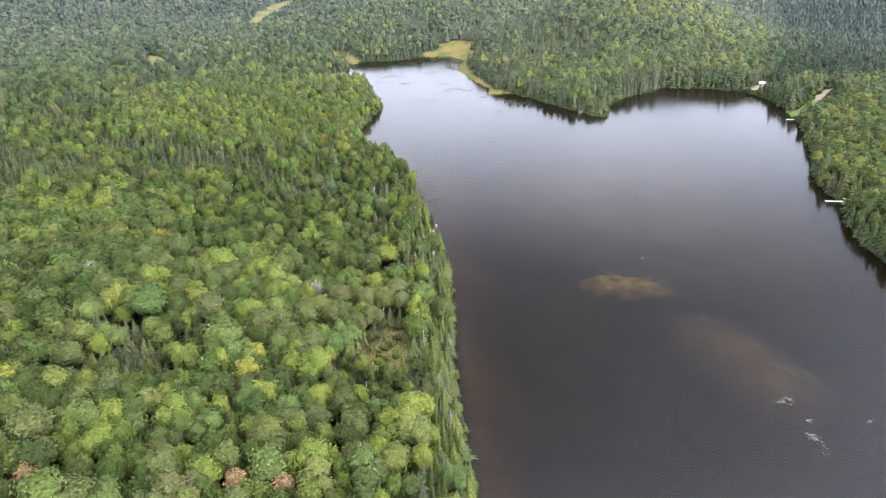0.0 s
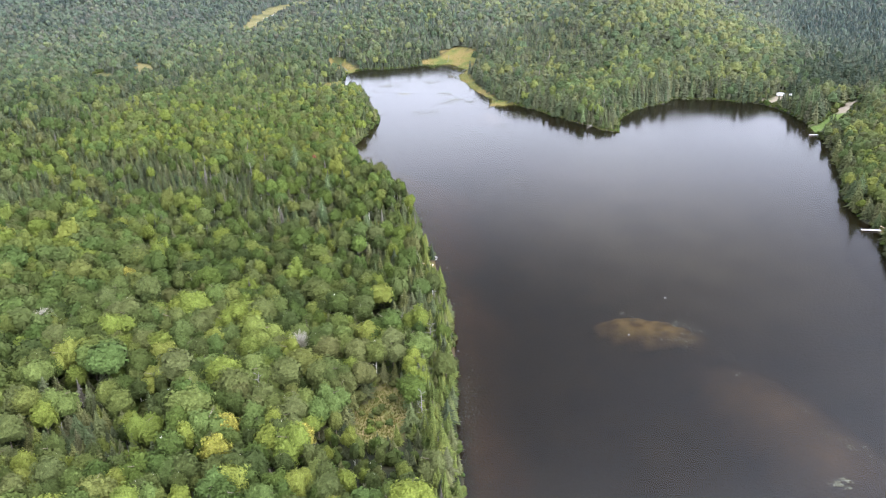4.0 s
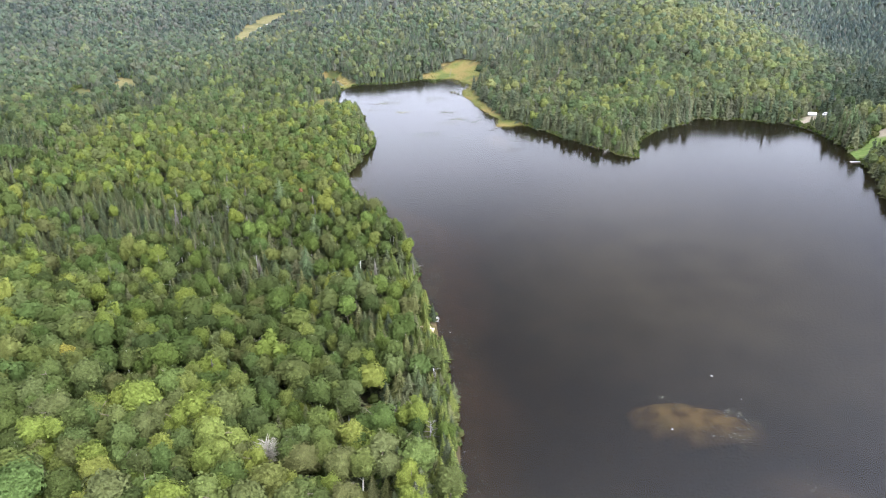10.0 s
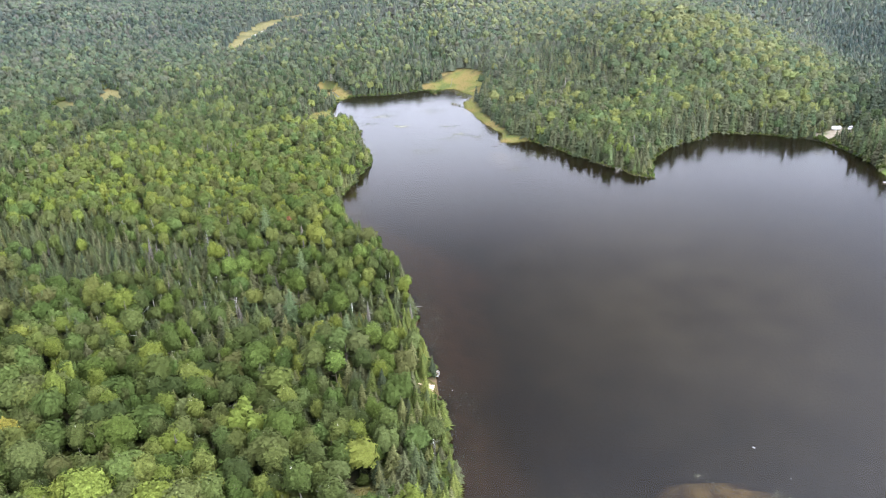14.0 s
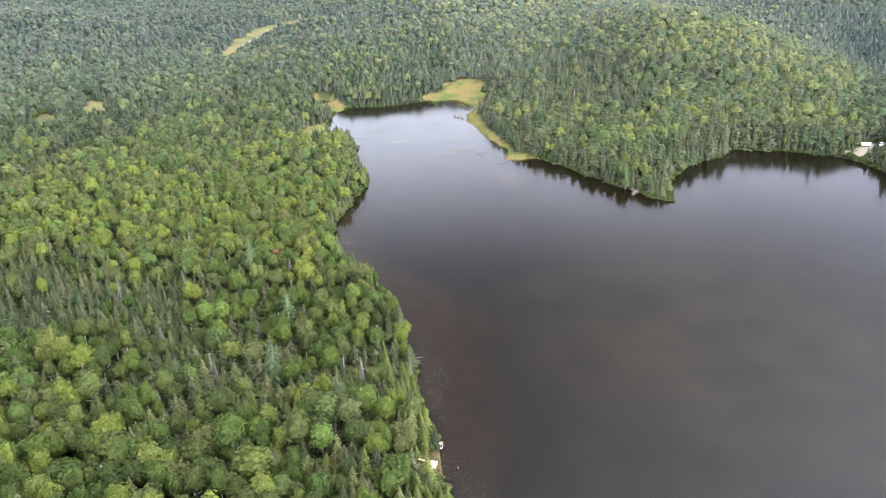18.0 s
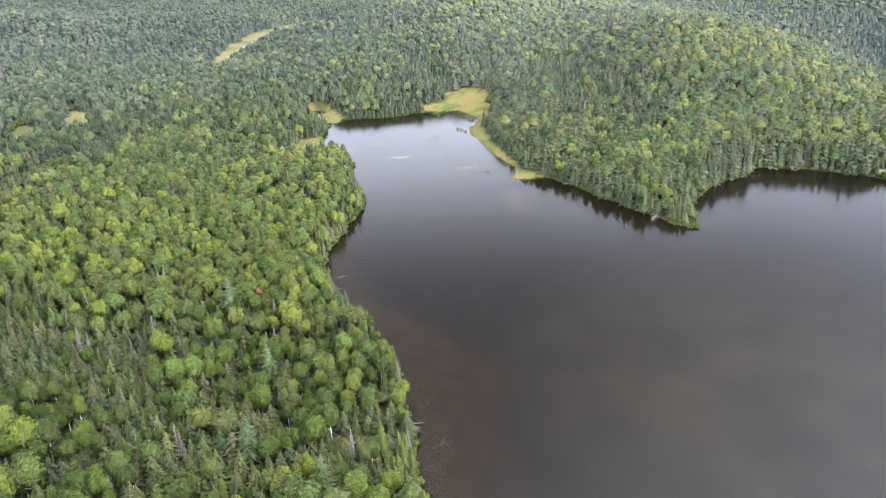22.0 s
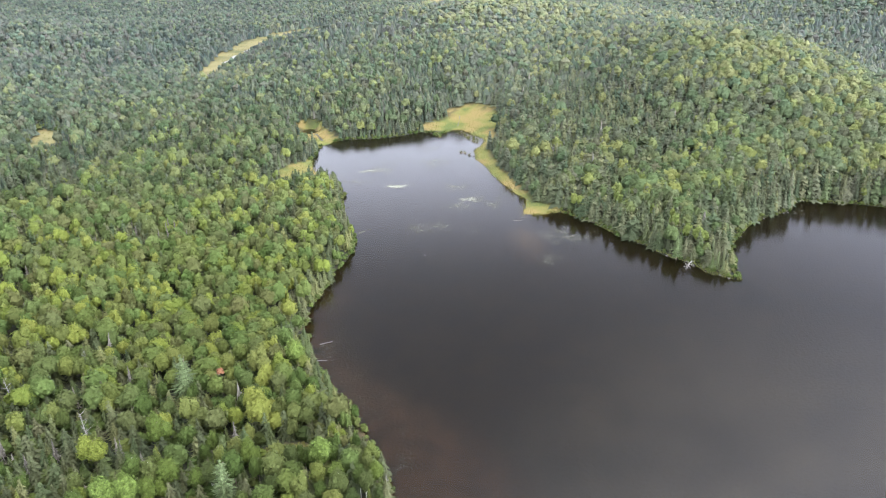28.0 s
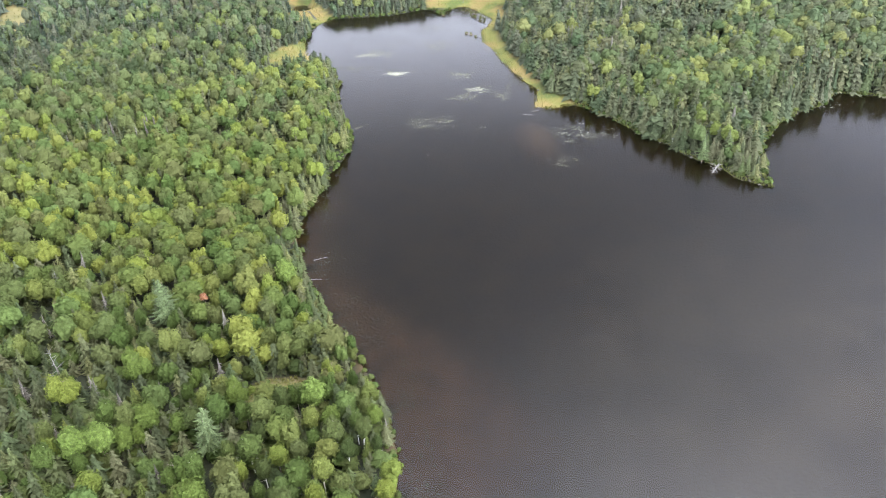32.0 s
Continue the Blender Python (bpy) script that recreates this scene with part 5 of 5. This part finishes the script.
def car(name, x, y, turn, label, paint, length=4.4):
    base = tagged(new(name), label, "car")
    part("body", box_mesh((0, 0, 0.62), (length, 1.8, 0.62), 0.14), paint, base)
    cab = part("cabin", box_mesh((-0.1, 0, 1.18), (length * 0.5, 1.55, 0.56), 0.18), M_GLASS, base)
    part("roof", box_mesh((-0.1, 0, 1.46), (length * 0.42, 1.4, 0.06), 0.02), paint, cab)
    for s in (-length * 0.31, length * 0.31):
        for t in (-0.82, 0.82):
            wheel = part("wheel", rod(bmesh.new(), (s, t - 0.1, 0.33), (s, t + 0.1, 0.33), 0.33, 14), M_RUBBER, base)
            part("rim", rod(bmesh.new(), (s, t - 0.12, 0.33), (s, t + 0.12, 0.33), 0.19, 10), M_WHITE, wheel)
    base.matrix_basis = pose(x, y, ground_at(x, y), 0, 0, turn)
    return base


car("parked_car", 231.5, 455.5, 25, "white car parked beside the camper", M_WHITE)
car("parked_car", 241.0, 417.5, 50, "small dark red car on the gravel drive", M_RUST, 3.4)


# ---------------------------------------------------------------- stones, logs and marks in the water
def stone(seed, r):
    rs = np.random.RandomState(seed)
    bm = bmesh.new()
    bmesh.ops.create_icosphere(bm, subdivisions=2, radius=r)
    off = Vector(rs.uniform(-50, 50, 3))
    for v in bm.verts:
        v.co *= 1 + 0.35 * noise.noise(v.co / r * 1.1 + off) + 0.1 * noise.noise(v.co / r * 3 + off)
        v.co.z *= 0.62
    me = bpy.data.meshes.new("stone")
    bm.to_mesh(me)
    bm.free()
    return me


STONES = [stone(400 + i, 0.5) for i in range(6)]
for me in STONES:
    me.materials.append(M_ROCK)
M_PALE = plain("pale_dry_stone", (0.22, 0.21, 0.19), (0.34, 0.33, 0.30), 2.0, 0.8, 0.5)
pale_mesh = stone(410, 0.5)
pale_mesh.materials.append(M_PALE)
rs = np.random.RandomState(41)
for k in range(22):
    y = rs.uniform(90, 330)
    near = LAKE[np.argmin(np.abs(LAKE[:100, 1] - y))]
    x = near[0] + rs.uniform(-0.3, 2.2)
    ob = tagged(new("shore_stone", STONES[rs.randint(6)]), "rounded grey-brown stone at the waterline", "stone", "stones along the shore")
    sc = rs.uniform(0.3, 0.75)
    ob.matrix_basis = pose(x, y, -0.08, 0, 0, rs.uniform(0, 360)) @ Matrix.Diagonal((sc, sc * rs.uniform(0.7, 1.2), sc, 1))
for x, y, sc in ((71.7, 206, 1.1), (75.0, 195.5, 0.6), (54.7, 185.3, 0.9), (4.6, 428, 0.9), (151.9, 437.4, 0.8), (6.6, 234.5, 0.6)):
    ob = tagged(new("pale_stone", pale_mesh), "pale dry stone just above the lake surface", "stone", "pale stones in the lake")
    ob.matrix_basis = pose(x, y, 0.0, 0, 0, x * 37) @ Matrix.Diagonal((sc * 0.75, sc * 0.45, sc * 0.5, 1))
# stones of the low bank round the bog and the point
for k in range(46):
    i = rs.randint(150, 245)
    p = LAKE[i] + rs.normal(0, 0.6, 2)
    ob = tagged(new("shore_stone", STONES[rs.randint(6)]), "rounded grey-brown stone at the waterline", "stone", "stones along the shore")
    sc = rs.uniform(0.4, 1.1)
    ob.matrix_basis = pose(p[0], p[1], 0.02, 0, 0, rs.uniform(0, 360)) @ Matrix.Diagonal((sc, sc, sc, 1))


M_GREYLOG = plain("wet_grey_driftwood", (0.07, 0.062, 0.055), (0.14, 0.125, 0.11), 3.0, 0.85)


def log(x, y, turn, length, r, label="bleached driftwood log half in the water"):
    base = tagged(new("driftwood_log"), label, "log", "logs along the shore")
    part("trunk", limb_tube((0, 0, 0), (length, 0, 0.12), r, r * 0.55, 8), M_GREYLOG, base)
    for s, g in ((0.45, 50), (0.7, -40)):
        part("branch", limb_tube((length * s, 0, 0.05), (length * s + 0.9 * math.cos(radians(g)), 0.9 * math.sin(radians(g)), 0.35), r * 0.4, r * 0.1, 5), M_GREYLOG, base)
    base.matrix_basis = pose(x, y, 0.02, 0, 0, turn)


for x, y, turn, length in ((-2.2, 281, 5, 3), (4.0, 118, -20, 2.5), (-27, 357, -5, 4), (-27, 366, 20, 5), (44.5, 459, 170, 5), (47, 463, 200, 4),
                           (-29.5, 484, 0, 4), (150, 456, -100, 4), (-50, 560, 60, 6), (156, 228, 165, 3)):
    log(x, y, turn, length * 0.75, 0.11)

# the tree that has fallen off the point, its bare crown in the water
M_BLEACH = plain("sun_bleached_branches", (0.13, 0.12, 0.105), (0.23, 0.215, 0.19), 3.0, 0.9)
fallen = tagged(new("fallen_tree"), "bleached fallen tree with its bare crown in the lake", "tree")
part("trunk", trunk_with_limbs(431, 7.5, 0.22, 26, 2.4, 0.3, 0.6), M_BLEACH, fallen)
fallen.matrix_basis = pose(97.6, 411.6, 0.9, 97, 0, -38)
sign = tagged(new("shore_post"), "white painted post on the wooded bank", "post")
part("pole", rod(bmesh.new(), (0, 0, -0.5), (0, 0, 1.6), 0.06), M_WHITE, sign)
part("board", box_mesh((0, -0.08, 1.3), (0.6, 0.05, 0.5), 0.02), M_DOCK, sign)
sign.matrix_basis = pose(87.4, 428.6, ground_at(87.4, 428.6), 0, 0, -25)


def hummock(x, y, r, seed):
    rs = np.random.RandomState(seed)
    base = tagged(new("grass_hummock"), "sedge hummock standing in shallow bog water", "hummock", "hummocks in the bog corner")
    v, f = lump(rs, np.array([0, 0, 0.0]), r, 0.5, 0.15)
    part("mound", (v, f), M_ROCK if rs.uniform() < 0.4 else M_BARK, base)
    tv, tf = join([(sedge_tuft(seed * 3 + k)[0] + np.array([rs.normal(0, r * 0.4), rs.normal(0, r * 0.4), r * 0.35]), sedge_tuft(seed * 3 + k)[1]) for k in range(5)])
    part("grass", (tv, tf), M_SEDGE, base)
    base.matrix_basis = pose(x, y, 0.0)


rs = np.random.RandomState(51)
for k in range(24):
    t = rs.uniform()
    hummock(29 + 9 * t + rs.normal(0, 1.5), 607 - 27 * t + rs.normal(0, 3), rs.uniform(0.4, 1.1), 500 + k)
for x, y in ((29, 563), (27, 565), (31, 559), (17, 599)):
    hummock(x, y, 1.0, int(540 + x))


# ---------------------------------------------------------------- creek through the bog and pools of the far meadow
def water_ribbon(name, points, width, label, lift=0.05):
    v, f = [], []
    for i, (x, y) in enumerate(points):
        x2, y2 = points[min(i + 1, len(points) - 1)]
        x0, y0 = points[max(i - 1, 0)]
        ln = math.hypot(x2 - x0, y2 - y0)
        px, py = -(y2 - y0) / ln, (x2 - x0) / ln
        w = width * (0.75 + 0.35 * math.sin(i * 2.3))
        z = ground_at(x, y) + lift
        v += [(x - px * w, y - py * w, z), (x + px * w, y + py * w, z)]
        if i:
            k = 2 * i
            f += [(k - 2, k, k + 1), (k - 2, k + 1, k - 1)]
    me = numpy_mesh(name, v, f)
    me.materials.append(M_POOL)
    return tagged(new(name, me), label, "water", kind="structure")


M_POOL = plain("dark_bog_water", (0.010, 0.009, 0.007), (0.016, 0.013, 0.010), 0.5, 0.35, 0.02)
water_ribbon("creek", [(27.5, 612), (28.5, 620), (30, 628), (31, 636)], 0.3, "narrow dark creek through the yellow bog")
water_ribbon("meadow_pool", [(-163, 860), (-160, 872), (-158, 884), (-161, 897), (-159, 908)], 2.6, "dark pool in the far meadow", 0.3)
water_ribbon("meadow_pool", [(-158, 925), (-155, 945), (-150, 965), (-144, 985), (-137, 1005)], 1.6, "dark creek in the far meadow", 0.3)
water_ribbon("creek", [(-57, 616), (-55, 611), (-53, 607), (-51.5, 603), (-50, 599)], 0.9, "short dark outlet between the inlet pond and the lake")
